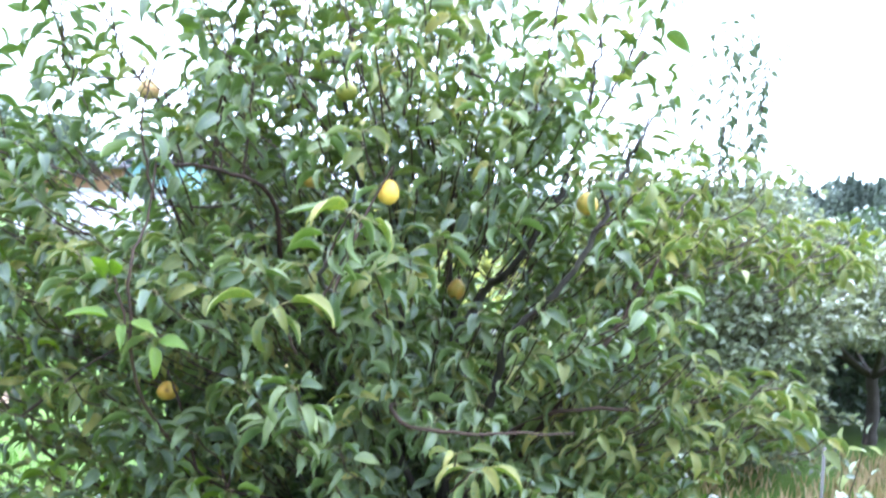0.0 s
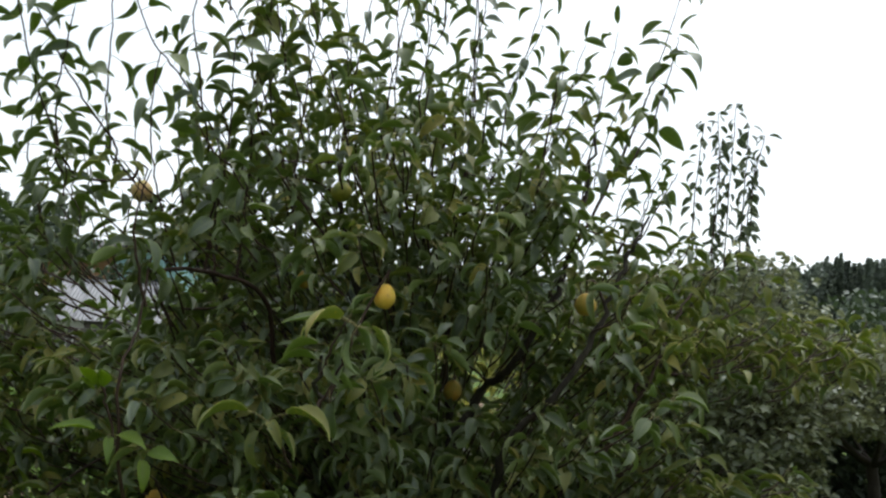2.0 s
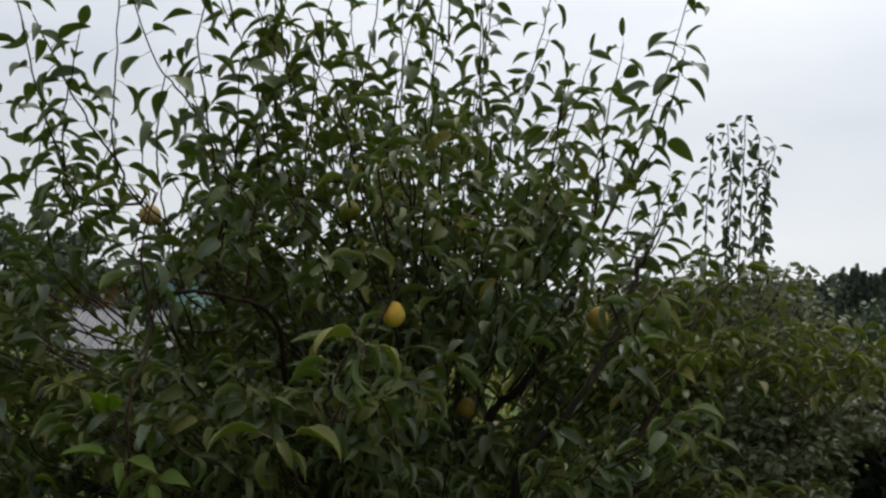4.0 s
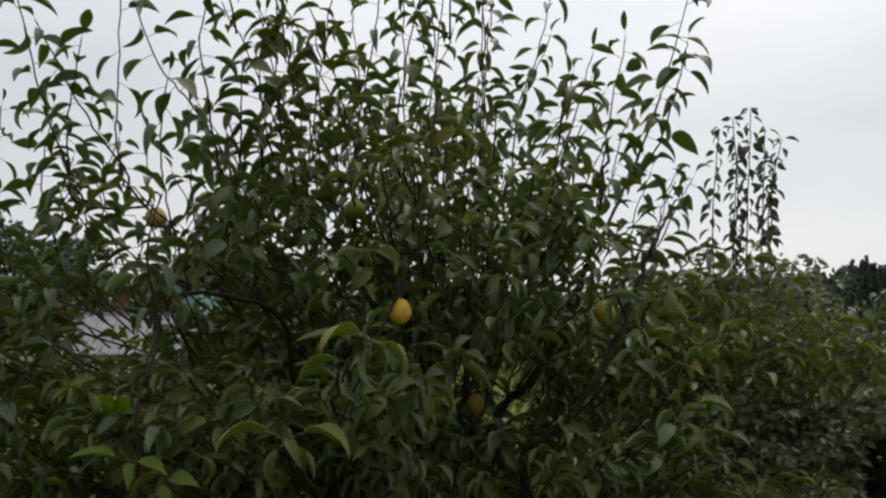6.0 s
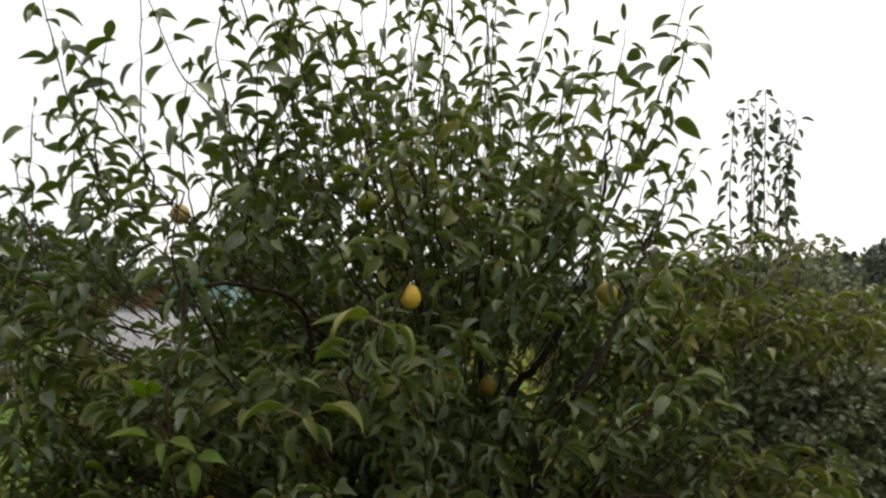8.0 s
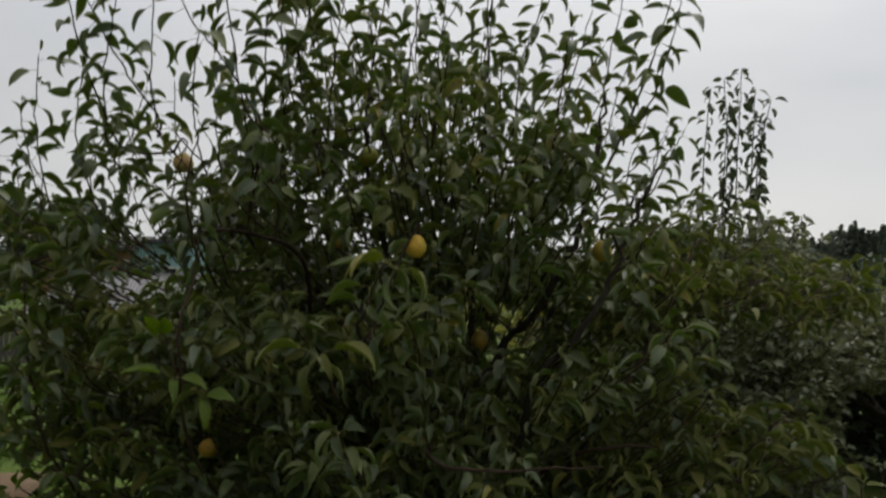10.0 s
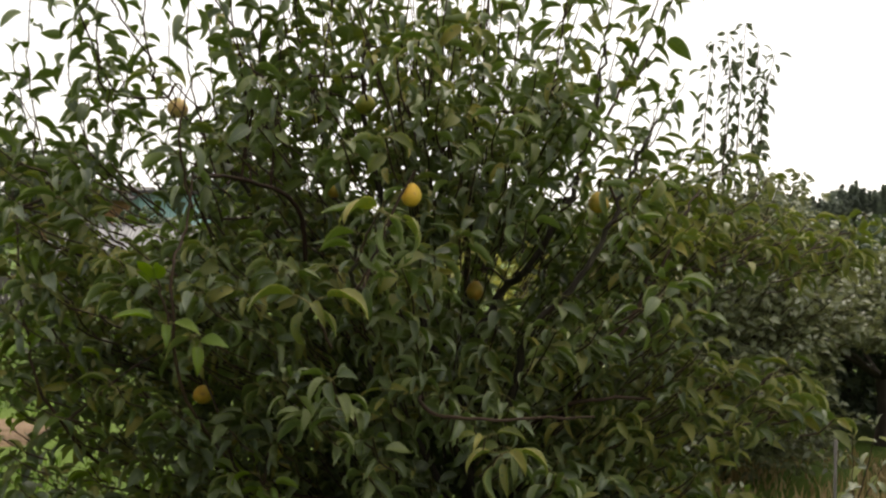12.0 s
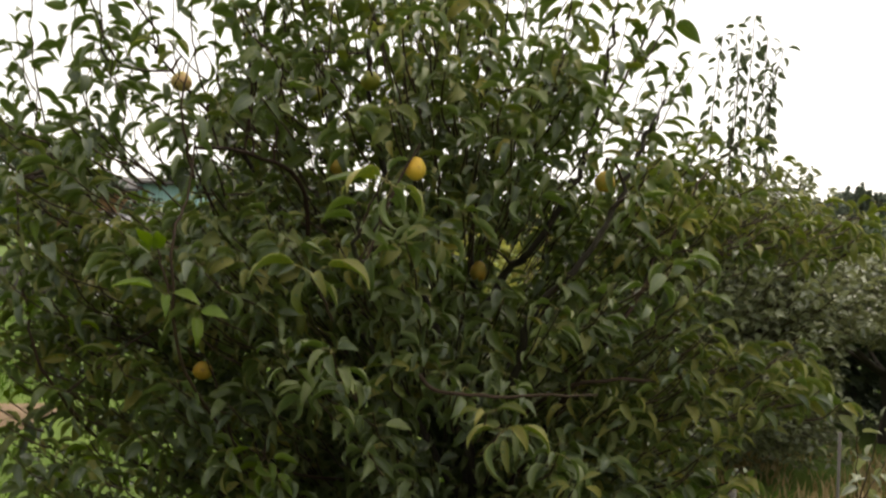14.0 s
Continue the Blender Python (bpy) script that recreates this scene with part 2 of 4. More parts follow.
# leaf colour lifted and greyed to stand in for distance haze
HAZED_WOODLAND = leaf_material("haze_greyed_foliage", [(0.15, (0.062, 0.078, 0.066)), (0.5, (0.078, 0.098, 0.078)), (0.9, (0.10, 0.12, 0.09))], 0.8, (0.14, 0.17, 0.11), 0.4, vein=False)
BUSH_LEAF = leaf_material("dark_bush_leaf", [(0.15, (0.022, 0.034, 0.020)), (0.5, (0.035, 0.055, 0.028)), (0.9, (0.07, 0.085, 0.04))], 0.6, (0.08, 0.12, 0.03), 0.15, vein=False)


def pear_skin(name, ripe, green, russet):
    mat, tree, bsdf = material(name)
    co = tree.nodes.new("ShaderNodeTexCoord")
    big = node(tree, "ShaderNodeTexNoise", Scale=28.0, Detail=3)
    dots = node(tree, "ShaderNodeTexVoronoi", Scale=420.0)
    patch = node(tree, "ShaderNodeTexNoise", Scale=60.0, Detail=5)
    for n in (big, dots, patch):
        tree.links.new(co.outputs["Object"], n.inputs["Vector"])
    base = ramp(tree, [(0.38, green), (0.62, ripe)])
    tree.links.new(big.outputs["Fac"], base.inputs["Fac"])
    spot = ramp(tree, [(0.62, (0, 0, 0)), (0.72, (1, 1, 1))])
    tree.links.new(patch.outputs["Fac"], spot.inputs["Fac"])
    m1 = tree.nodes.new("ShaderNodeMix")
    m1.data_type = "RGBA"
    m1.inputs["B"].default_value = (*russet, 1)
    tree.links.new(spot.outputs["Color"], m1.inputs["Factor"])
    tree.links.new(base.outputs["Color"], m1.inputs["A"])
    dot = ramp(tree, [(0.10, (0.6, 0.6, 0.6)), (0.22, (0, 0, 0))])
    tree.links.new(dots.outputs["Distance"], dot.inputs["Fac"])
    m2 = tree.nodes.new("ShaderNodeMix")
    m2.data_type = "RGBA"
    m2.inputs["B"].default_value = (*russet, 1)
    tree.links.new(dot.outputs["Color"], m2.inputs["Factor"])
    tree.links.new(m1.outputs["Result"], m2.inputs["A"])
    tree.links.new(m2.outputs["Result"], bsdf.inputs["Base Color"])
    bsdf.inputs["Roughness"].default_value = 0.55
    bsdf.inputs["Specular IOR Level"].default_value = 0.3
    bump(tree, bsdf, dots.outputs["Distance"], 0.15, 0.001)
    return mat


PEAR_RIPE = pear_skin("ripe_yellow_pear_skin", (0.58, 0.33, 0.04), (0.48, 0.33, 0.045), (0.34, 0.19, 0.05))
PEAR_GREEN = pear_skin("green_yellow_pear_skin", (0.27, 0.24, 0.03), (0.14, 0.17, 0.024), (0.22, 0.15, 0.045))
PEAR_DULL = pear_skin("dull_orange_pear_skin", (0.38, 0.22, 0.03), (0.26, 0.20, 0.03), (0.28, 0.16, 0.05))
PEAR_RUSSET = pear_skin("peach_coloured_pear_skin", (0.58, 0.36, 0.16), (0.42, 0.36, 0.10), (0.33, 0.16, 0.07))


# ---- mesh helpers ----
def mesh_arrays(name, verts, quads, mats, index=None, smooth=True, uvs=None):
    me = bpy.data.meshes.new(name)
    verts, quads = np.asarray(verts, np.float32), np.asarray(quads, np.int32)
    me.vertices.add(len(verts))
    me.vertices.foreach_set("co", verts.ravel())
    me.loops.add(quads.size)
    me.loops.foreach_set("vertex_index", quads.ravel())
    me.polygons.add(len(quads))
    me.polygons.foreach_set("loop_start", np.arange(len(quads), dtype=np.int32) * quads.shape[1])
    me.polygons.foreach_set("use_smooth", np.full(len(quads), smooth))
    for m in mats:
        me.materials.append(m)
    if index is not None:
        me.polygons.foreach_set("material_index", np.asarray(index, np.int32))
    if uvs is not None:
        me.uv_layers.new(name="leaf").data.foreach_set("uv", np.asarray(uvs, np.float32)[quads.ravel()].ravel())
    me.update(calc_edges=True)
    return me


def part(name, bm, mat, parent=None, label=""):
    """Links a bmesh as one mesh object under a thing or a part."""
    me = bpy.data.meshes.new(name)
    bm.to_mesh(me)
    bm.free()
    me.materials.append(mat)
    ob = new(name, me)
    ob.parent = parent
    return tagged(ob, label)


def part_mesh(name, me, parent=None, label="", kind=""):
    ob = new(name, me)
    ob.parent = parent
    return tagged(ob, label, kind=kind)


def thing(name, place, label, category, group="", kind=""):
    ob = new(name)
    ob.empty_display_size = 0.1
    ob.matrix_world = Matrix.Translation(place)
    return tagged(ob, label, category, group, kind)


def box(bm, lo, hi, bevel=0.0):
    lo, hi = Vector(lo), Vector(hi)
    got = bmesh.ops.create_cube(bm, size=1, matrix=Matrix.LocRotScale((lo + hi) / 2, None, hi - lo))
    if bevel:
        edges = list({e for v in got["verts"] for e in v.link_edges})
        bmesh.ops.bevel(bm, geom=edges, offset=bevel, segments=1, affect="EDGES")


def boxed(name, lo, hi, mat, parent=None, bevel=0.004, label=""):
    bm = bmesh.new()
    box(bm, lo, hi, bevel)
    return part(name, bm, mat, parent, label)


def spline(points, n):
    """A smooth line through the points (Catmull-Rom), n steps in each stretch."""
    pts = [Vector(p) for p in points]
    pts = [pts[0] * 2 - pts[1]] + pts + [pts[-1] * 2 - pts[-2]]
    line = []
    for a, b, c, d in zip(pts, pts[1:], pts[2:], pts[3:]):
        for k in range(n):
            t = k / n
            line.append(0.5 * ((2 * b) + (c - a) * t + (2 * a - 5 * b + 4 * c - d) * t * t + (3 * b - a - 3 * c + d) * t**3))
    return line + [pts[-2]]


def tube(line, r0, r1, sides=6, knots=0.0, rng=None):
    """Vertices and quads of a tapered tube, closed at its end."""
    verts, quads = [], []
    side = Vector((1, 0.3, 0.1)).normalized()
    for i, p in enumerate(line):
        ahead = (line[min(i + 1, len(line) - 1)] - line[max(i - 1, 0)]).normalized()
        side = (side - ahead * side.dot(ahead)).normalized()
        other = ahead.cross(side)
        r = r0 + (r1 - r0) * i / (len(line) - 1)
        if knots and rng:
            r *= 1 + knots * rng.uniform(-1, 1)
        for k in range(sides):
            a = 2 * math.pi * k / sides
            verts.append(p + side * (r * math.cos(a)) + other * (r * math.sin(a)))
        if i:
            for k in range(sides):
                quads.append((sides * (i - 1) + k, sides * (i - 1) + (k + 1) % sides, sides * i + (k + 1) % sides, sides * i + k))
    return verts, quads


# ---- leaves ----
def leaf_shape(rng, segs, curl, fold, wide, petiole, thick=0.0007, stalk=True, wave=0.0):
    """A pear leaf of length 1: stalk from the origin, blade ahead along y, arched down by curl degrees, its halves raised by fold.
    Gives vertices, quads and the material index of each quad (0 upper side, 1 under side, 2 stalk)."""
    line, ang, p = [], radians(18), np.array([0.0, 0.0])
    n_st = 3
    for k in range(n_st):
        line.append((p.copy(), ang))
        p = p + petiole / n_st * np.array([math.cos(ang), math.sin(ang)])
        ang -= radians(curl) * 0.10
    mids = []
    for k in range(segs + 1):
        mids.append((p.copy(), ang))
        p = p + 1 / segs * np.array([math.cos(ang), math.sin(ang)])
        ang -= radians(curl) * (0.4 + 1.2 * k / segs) / segs
    verts, quads, index, uvs = [], [], [], []
    twist = rng.uniform(-0.25, 0.25)
    for layer in ((1, 0) if thick else (1,)):
        start = len(verts)
        for k, (q, a) in enumerate(mids):
            u = k / segs
            w = wide * (math.sin(math.pi * min(1, 0.04 + 0.96 * u) ** 0.78) ** 0.85 * (1 - 0.35 * u**3)) + 0.012 * (k == segs)
            up = np.array([-math.sin(a), math.cos(a)])
            off = 0 if layer else -thick / 0.09
            for s in (-1, 0, 1):
                lift = (abs(s) * w * math.sin(radians(fold)) + s * w * math.sin(twist * u)) + (wave * w * math.sin(7 * u + s) if s else 0)
                y, z = q + up * (lift + off)
                verts.append((s * w * math.cos(radians(fold)), y, z))
                uvs.append((0.5 + 0.5 * s, u))
        for k in range(segs):
            for h in (0, 1):
                a0 = start + 3 * k + h
                quad = (a0, a0 + 1, a0 + 4, a0 + 3)
                quads.append(quad if layer else quad[::-1])
                index.append(0 if layer else 1)
    if stalk:
        pts = [Vector((0, q[0], q[1])) for q, _ in line] + [Vector((0, *mids[0][0]))]
        tv, tq = tube(pts, 0.014, 0.011, 3)
        start = len(verts)
        verts += [tuple(v) for v in tv]
        uvs += [(0.25, 0.3)] * len(tv)
        quads += [tuple(start + i for i in q) for q in tq]
        index += [2] * len(tq)
    return np.array(verts), np.array(quads), np.array(index), np.array(uvs)


leaf_rng = random.Random(4)
NEAR_LEAVES = [
    leaf_shape(leaf_rng, 7, curl, fold, wide, pet, wave=0.14)
    for curl, fold, wide, pet in (
        (50, 40, 0.23, 0.36), (80, 48, 0.23, 0.42), (100, 40, 0.23, 0.42), (125, 50, 0.23, 0.46), (40, 54, 0.22, 0.34),
        (95, 60, 0.23, 0.46), (60, 24, 0.26, 0.38), (110, 36, 0.24, 0.46), (140, 46, 0.23, 0.38), (70, 56, 0.24, 0.34),
    )
]
FAR_LEAVES = [
    leaf_shape(leaf_rng, 4, curl, fold, wide, 0.3, thick=0, stalk=False)
    for curl, fold, wide in ((45, 28, 0.29), (85, 24, 0.30), (115, 30, 0.28), (30, 38, 0.27))
]


def leaf_pose(at, ahead, roll, size):
    """The pose of a leaf whose stalk leaves the twig at that place towards ahead; its upper side faces up as far as it can."""
    f = Vector(ahead).normalized()
    s = f.cross(Vector((0, 0, 1)))
    s = s.normalized() if s.length > 0.05 else Vector((1, 0, 0))
    n = s.cross(f)
    m = Matrix((s, f, n)).transposed().to_4x4()
    return Matrix.Translation(at) @ m @ Matrix.Rotation(roll, 4, "Y") @ Matrix.Scale(size, 4)


def joined_leaves(name, leaves, shapes, mats):
    """One mesh of many leaves, each (pose, shape number)."""
    verts, quads, index, uvs, start = [], [], [], [], 0
    for m, k in leaves:
        v, q, i, uv = shapes[k]
        uvs.append(uv)
        a = np.array(m)
        verts.append(v @ a[:3, :3].T + a[:3, 3])
        quads.append(q + start)
        index.append(i)
        start += len(v)
    return mesh_arrays(name, np.concatenate(verts), np.concatenate(quads), mats, np.concatenate(index), uvs=np.concatenate(uvs))


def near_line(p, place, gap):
    """Whether p lies in the pocket cleared along the camera's line to a place."""
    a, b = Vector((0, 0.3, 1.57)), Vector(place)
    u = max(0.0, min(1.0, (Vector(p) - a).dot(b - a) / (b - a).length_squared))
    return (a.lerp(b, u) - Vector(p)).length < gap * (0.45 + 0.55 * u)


class Tree:
    """Wood and leaves of one tree, gathered before they are linked."""

    def __init__(self, seed, shapes, size):
        self.rng, self.shapes, self.size = random.Random(seed), shapes, size
        self.limbs, self.shoots, self.twigs, self.leaves, self.nodes = [], [], [], [], []
        self.warm, self.clear, self.sparse, self.thick, self.unrest, self.pool = 0, [], None, [], 0.4, range(len(shapes))

    def limb(self, points, r0, r1, sides=8):
        line = spline(points, 6)
        for p in line[1:-1]:
            p += Vector((self.rng.gauss(0, 1), self.rng.gauss(0, 1), self.rng.gauss(0, 1))) * (0.0035 if r0 > 0.0095 else 0.0018)
        self.limbs.append(tube(line, r0, r1, sides, 0.10, self.rng))
        self.thick.append(r0)
        self.nodes += line
        return line

    def nearest(self, p):
        p = Vector(p)
        return min(self.nodes, key=lambda q: (q - p).length + (0.5 if q.z > p.z + 0.02 else 0))

    def leaf(self, at, ahead, size=None, shape=None, roll=None):
        rng = self.rng
        if shape is None:
            blade = Vector(at) + Vector(ahead).normalized() * 0.8 * (size or self.size) + Vector((0, 0, -0.02))
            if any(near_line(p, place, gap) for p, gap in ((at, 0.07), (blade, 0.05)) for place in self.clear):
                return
            if self.sparse and rng.random() < max(self.sparse(Vector(at)), self.sparse(blade)):
                return
        size = (size or self.size) * rng.uniform(0.72, 1.18)
        roll = rng.gauss(0, self.unrest) if roll is None else roll
        self.leaves.append((leaf_pose(at, ahead, roll, size), rng.choice(self.pool) if shape is None else shape, self.warm))

    def shoot(self, points, leaves, r0=0.0036, r1=0.0014, size=None, bare=0.0, rooted=True, droop=0.0):
        """A young upright shoot, tip first, with leaves winding round it and smaller ones towards the tip."""
        rng = self.rng
        points = [Vector(p) for p in points][::-1]
        if rooted and self.nodes:
            foot = self.nearest(points[0])
            if (foot - points[0]).length > 0.03:
                points = [foot, foot.lerp(points[0], 0.6) + Vector((0, 0, -0.02))] + points
                bare = (12 + bare * 6 * (len(points) - 3)) / (6 * (len(points) - 1))
        line = spline(points, 6)
        for k, p in enumerate(line[1:-1]):
            p += Vector((rng.gauss(0, 1), rng.gauss(0, 1), 0)) * 0.002
        self.shoots.append(tube(line, r0, r1, 5))
        turn = rng.uniform(0, 6.28)
        if len(self.shapes) > 9:
            self.pool = (0, 1, 2, 4, 6, 6, 9)
        for k in range(leaves):
            u = bare + (1 - bare) * (k + 0.5) / leaves
            i = min(int(u * (len(line) - 1)), len(line) - 2)
            at = line[i].lerp(line[i + 1], u * (len(line) - 1) - i)
            axis = (line[i + 1] - line[i]).normalized()
            turn += 2.4 + rng.uniform(-0.4, 0.4)
            out = Vector((math.cos(turn), math.sin(turn), 0))
            out = (out - axis * out.dot(axis)).normalized()
            self.leaf(at, out + axis * (rng.uniform(-0.95, 0.3) - droop), (size or self.size) * (1.05 - 0.3 * max(0, u - 0.7)))
        self.pool = range(len(self.shapes))
        for k in range(3 if droop else 0):
            self.leaf(line[-1], (math.cos(turn + 2.1 * k), math.sin(turn + 2.1 * k), -0.2), (size or self.size) * 0.95)
        if droop:
            return line
        self.leaf(line[-1], line[-1] - line[-3] + Vector((rng.uniform(-0.02, 0.02), rng.uniform(-0.02, 0.02), 0)), (size or self.size) * 0.7)
        return line

    def spur(self, at, towards, leaves=6, size=None, length=0.12):
        """A short side twig that ends at a place, with a rosette of leaves at its tip."""
        rng, at = self.rng, Vector(at)
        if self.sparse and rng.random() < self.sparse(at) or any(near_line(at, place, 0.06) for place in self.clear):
            return
        before = len(self.leaves)
        back = (Vector(towards) - at).normalized()
        foot = at + back * length * rng.uniform(0.8, 1.6) + Vector((0, 0, -0.03))
        mid = at.lerp(foot, 0.5) + Vector((rng.uniform(-1, 1), rng.uniform(-1, 1), -1)) * 0.012
        line = spline([foot, mid, at], 2)
        self.twigs.append(tube(line, 0.0026, 0.0016, 4))
        turn = rng.uniform(0, 6.28)
        for k in range(leaves):
            turn += 2.4 + rng.uniform(-0.3, 0.3)
            i = rng.choice((len(line) - 1, len(line) - 1, len(line) - 2, len(line) - 3))
            rise = rng.uniform(-0.85, 0.55)
            self.leaf(line[i], (math.cos(turn) - back.x * 0.5, math.sin(turn) - back.y * 0.5, rise), size)
        if len(self.leaves) < before + 3:
            self.twigs.pop()
            del self.leaves[before:]

    def cluster(self, hub, ways, size, ripe=0):
        """A tip with leaves of its own: rows of direction, size factor, shape and roll."""
        keep, self.warm = self.warm, ripe
        for way, k, shape, roll in ways:
            self.leaf(hub, way, size * k, shape, roll)
        self.warm = keep

    def build(self, ob, mats, single=None, near=None, twig_mat=None, warm=None, young=None):
        """Links trunk and limbs, shoots, twigs and leaves under ob. near: which leaves become parts of their own."""
        base = ob.matrix_world.translation
        shift = np.array(base)

        def link(name, tubes, mat, label="", kind=""):
            verts = np.concatenate([np.array([tuple(v) for v in t[0]]) for t in tubes]) - shift
            start, quads = 0, []
            for v, q in tubes:
                quads.append(np.array(q) + start)
                start += len(v)
            return part_mesh(name, mesh_arrays(name, verts, np.concatenate(quads), [mat]), ob, label, kind)

        for n, t in enumerate(self.limbs):
            link("limb" if n else "trunk", [t], BARK if self.thick[n] > 0.0095 else TWIG, "" if n else "dark rough-barked low trunk")
        for t in self.shoots:
            link("shoot", [t], twig_mat or TWIG)
        if self.twigs:
            link("brushwood", self.twigs, twig_mat or TWIG, "thin red-brown side twigs of the crown", "stuff")
        rest = self.leaves
        if near:
            order = sorted(self.leaves, key=lambda leaf: near(leaf[0].translation))
            first, rest = order[:300], order[300:]
            datas = [[mesh_arrays("leaf", v, q, skin, i, uvs=uv) for v, q, i, uv in self.shapes] for skin in single]
            for m, k, ripe in first:
                leaf = part_mesh("leaf", datas[ripe][k], ob)
                leaf.matrix_local = Matrix.Translation(-base) @ m
        for ripe, skin in enumerate((mats, warm, young)):
            moved = [(Matrix.Translation(-base) @ m, k) for m, k, w in rest if w == ripe]
            if moved:
                label = ("many drooping ovate leaves of the crown", "leaves coloured apart: yellowed side branches, painted backlight, darkened shoots", "fresh yellow-green young leaves")[ripe]
                part_mesh("foliage", joined_leaves("foliage", moved, self.shapes, skin), ob, label, "stuff")


# ---- ground ----
def ground_height(x, y):
    return 0.05 * noise.noise(Vector((x * 0.18, y * 0.18, 0.3))) + 0.02 * noise.noise(Vector((x * 0.9, y * 0.9, 1.7)))


def grid_coords(lo, hi, near_lo, near_hi, fine, coarse):
    line, v = [], lo
    while v < hi:
        line.append(v)
        v += fine if near_lo <= v < near_hi else coarse
    return line + [hi]


def make_ground():
    xs = grid_coords(-600, 600, -16, 16, 0.4, 36.5)
    ys = grid_coords(-300, 900, -4, 28, 0.4, 37.0)
    verts = [(x, y, ground_height(x, y) if abs(x) < 17 and -5 < y < 29 else 0) for y in ys for x in xs]
    w = len(xs)
    quads = [(j * w + i, j * w + i + 1, (j + 1) * w + i + 1, (j + 1) * w + i) for j in range(len(ys) - 1) for i in range(w - 1)]
    ob = new("ground", mesh_arrays("ground", verts, quads, [GRASS_GROUND]))
    return tagged(ob, "rough mown green grass of an orchard garden", "ground", kind="structure")


make_ground()


def make_path():
    """A trodden strip of bare soil with ragged edges, raised a finger's width over the grass."""
    rng = random.Random(21)
    verts, quads = [], []
    steps = 60
    for k in range(steps + 1):
        x = -12 + 9.0 * k / steps
        mid = 7.1 + 0.12 * (x + 4) + 0.12 * math.sin(x * 1.3)
        half = 0.55 + 0.10 * math.sin(x * 3.1) + rng.uniform(-0.06, 0.06)
        for s, lift in ((-1, -0.03), (-0.8, 0.03), (0, 0.045), (0.8, 0.03), (1, -0.03)):
            y = mid + s * half
            verts.append((x, y, ground_height(x, y) + lift))
        if k:
            for s in range(4):
                a = 5 * (k - 1) + s
                quads.append((a, a + 5, a + 6, a + 1))
    ob = new("path", mesh_arrays("path", verts, quads, [SOIL]))
    tagged(ob, "trodden strip of bare orange-brown soil across the lawn", "path", kind="structure")


make_path()


def make_road():
    """A gravel track beyond the fence, a hand's width over the verge, with a soft crown."""
    verts, quads = [], []
    steps = 40
    for k in range(steps + 1):
        x = -34 + 24.2 * k / steps
        for s, lift in ((0, -0.05), (0.12, 0.06), (0.5, 0.12), (0.88, 0.06), (1, -0.05)):
            y = 20.4 + 0.1 * math.sin(x) + 3.4 * s
            verts.append((x, y, lift + (ground_height(x, y) if x > -17 else 0)))
        if k:
            for s in range(4):
                a = 5 * (k - 1) + s
                quads.append((a, a + 5, a + 6, a + 1))
    ob = new("road", mesh_arrays("road", verts, quads, [GRAVEL]))
    tagged(ob, "pale grey gravel track beyond the board fence", "road", kind="structure")


make_road()


def make_soil_bed():
    rng = random.Random(8)
    verts, quads = [(0.5, 15.5, 0.16)], []
    for ring, (r, z) in enumerate(((0.45, 0.13), (0.85, 0.05), (1.0, -0.06))):
        for k in range(24):
            a = 2 * math.pi * k / 24
            j = r * (1 + 0.12 * noise.noise(Vector((math.cos(a) * 2, math.sin(a) * 2, 5))))
            verts.append((0.5 + 2.6 * j * math.cos(a), 15.5 + 1.5 * j * math.sin(a), z + rng.uniform(-0.02, 0.02)))
    for ring in range(2):
        for k in range(24):
            a, b = 1 + 24 * ring + k, 1 + 24 * ring + (k + 1) % 24
            quads.append((a, a + 24, b + 24, b))
    for k in range(0, 24, 2):
        quads.append((0, 1 + k, 1 + (k + 1) % 24, 1 + (k + 2) % 24))
    ob = new("soil_bed", mesh_arrays("soil_bed", verts, quads, [SOIL]))
    tagged(ob, "low mound of pale bare soil in the grass", "soil bed")


make_soil_bed()


def blades(name, rng, spots, count, tall, mats, label):
    """Curved blades of grass over patches (x0, x1, y0, y1), as one object."""
    verts, quads = [], []
    total = sum((b - a) * (d - c) for a, b, c, d in spots)
    for x0, x1, y0, y1 in spots:
        for _ in range(int(count * (x1 - x0) * (y1 - y0) / total)):
            x, y = rng.uniform(x0, x1), rng.uniform(y0, y1)
            thick = noise.noise(Vector((x * 1.5, y * 1.5, 9)))
            if thick < rng.uniform(-0.5, 0.1):
                continue
            h = tall * rng.uniform(0.5, 1.3) * (1 + 0.5 * thick)
            a, lean, w = rng.uniform(0, 6.28), rng.uniform(0.1, 0.7) * h, rng.uniform(0.003, 0.007)
            dx, dy, z = math.cos(a), math.sin(a), ground_height(x, y) - 0.01
            s = len(verts)
            for u, wide in ((0, 1), (0.5, 0.85), (1, 0.15)):
                cx, cy, cz = x + dx * lean * u * u, y + dy * lean * u * u, z + h * (u - 0.25 * u * u)
                verts += [(cx - dy * w * wide, cy + dx * w * wide, cz), (cx + dy * w * wide, cy - dx * w * wide, cz)]
            quads += [(s, s + 1, s + 3, s + 2), (s + 2, s + 3, s + 5, s + 4)]
    ob = new(name, mesh_arrays(name, verts, quads, mats))
    return tagged(ob, label, "grass", kind="stuff")


blades("grass", random.Random(31), [(-6, -0.8, 3.4, 6.3), (-9, -1.0, 7.8, 14), (-12, -4, 14, 18.6), (-0.8, 2.2, 3.0, 6.0)], 42000, 0.085, [GRASS_BLADE], "short bright green lawn grass with tufts")
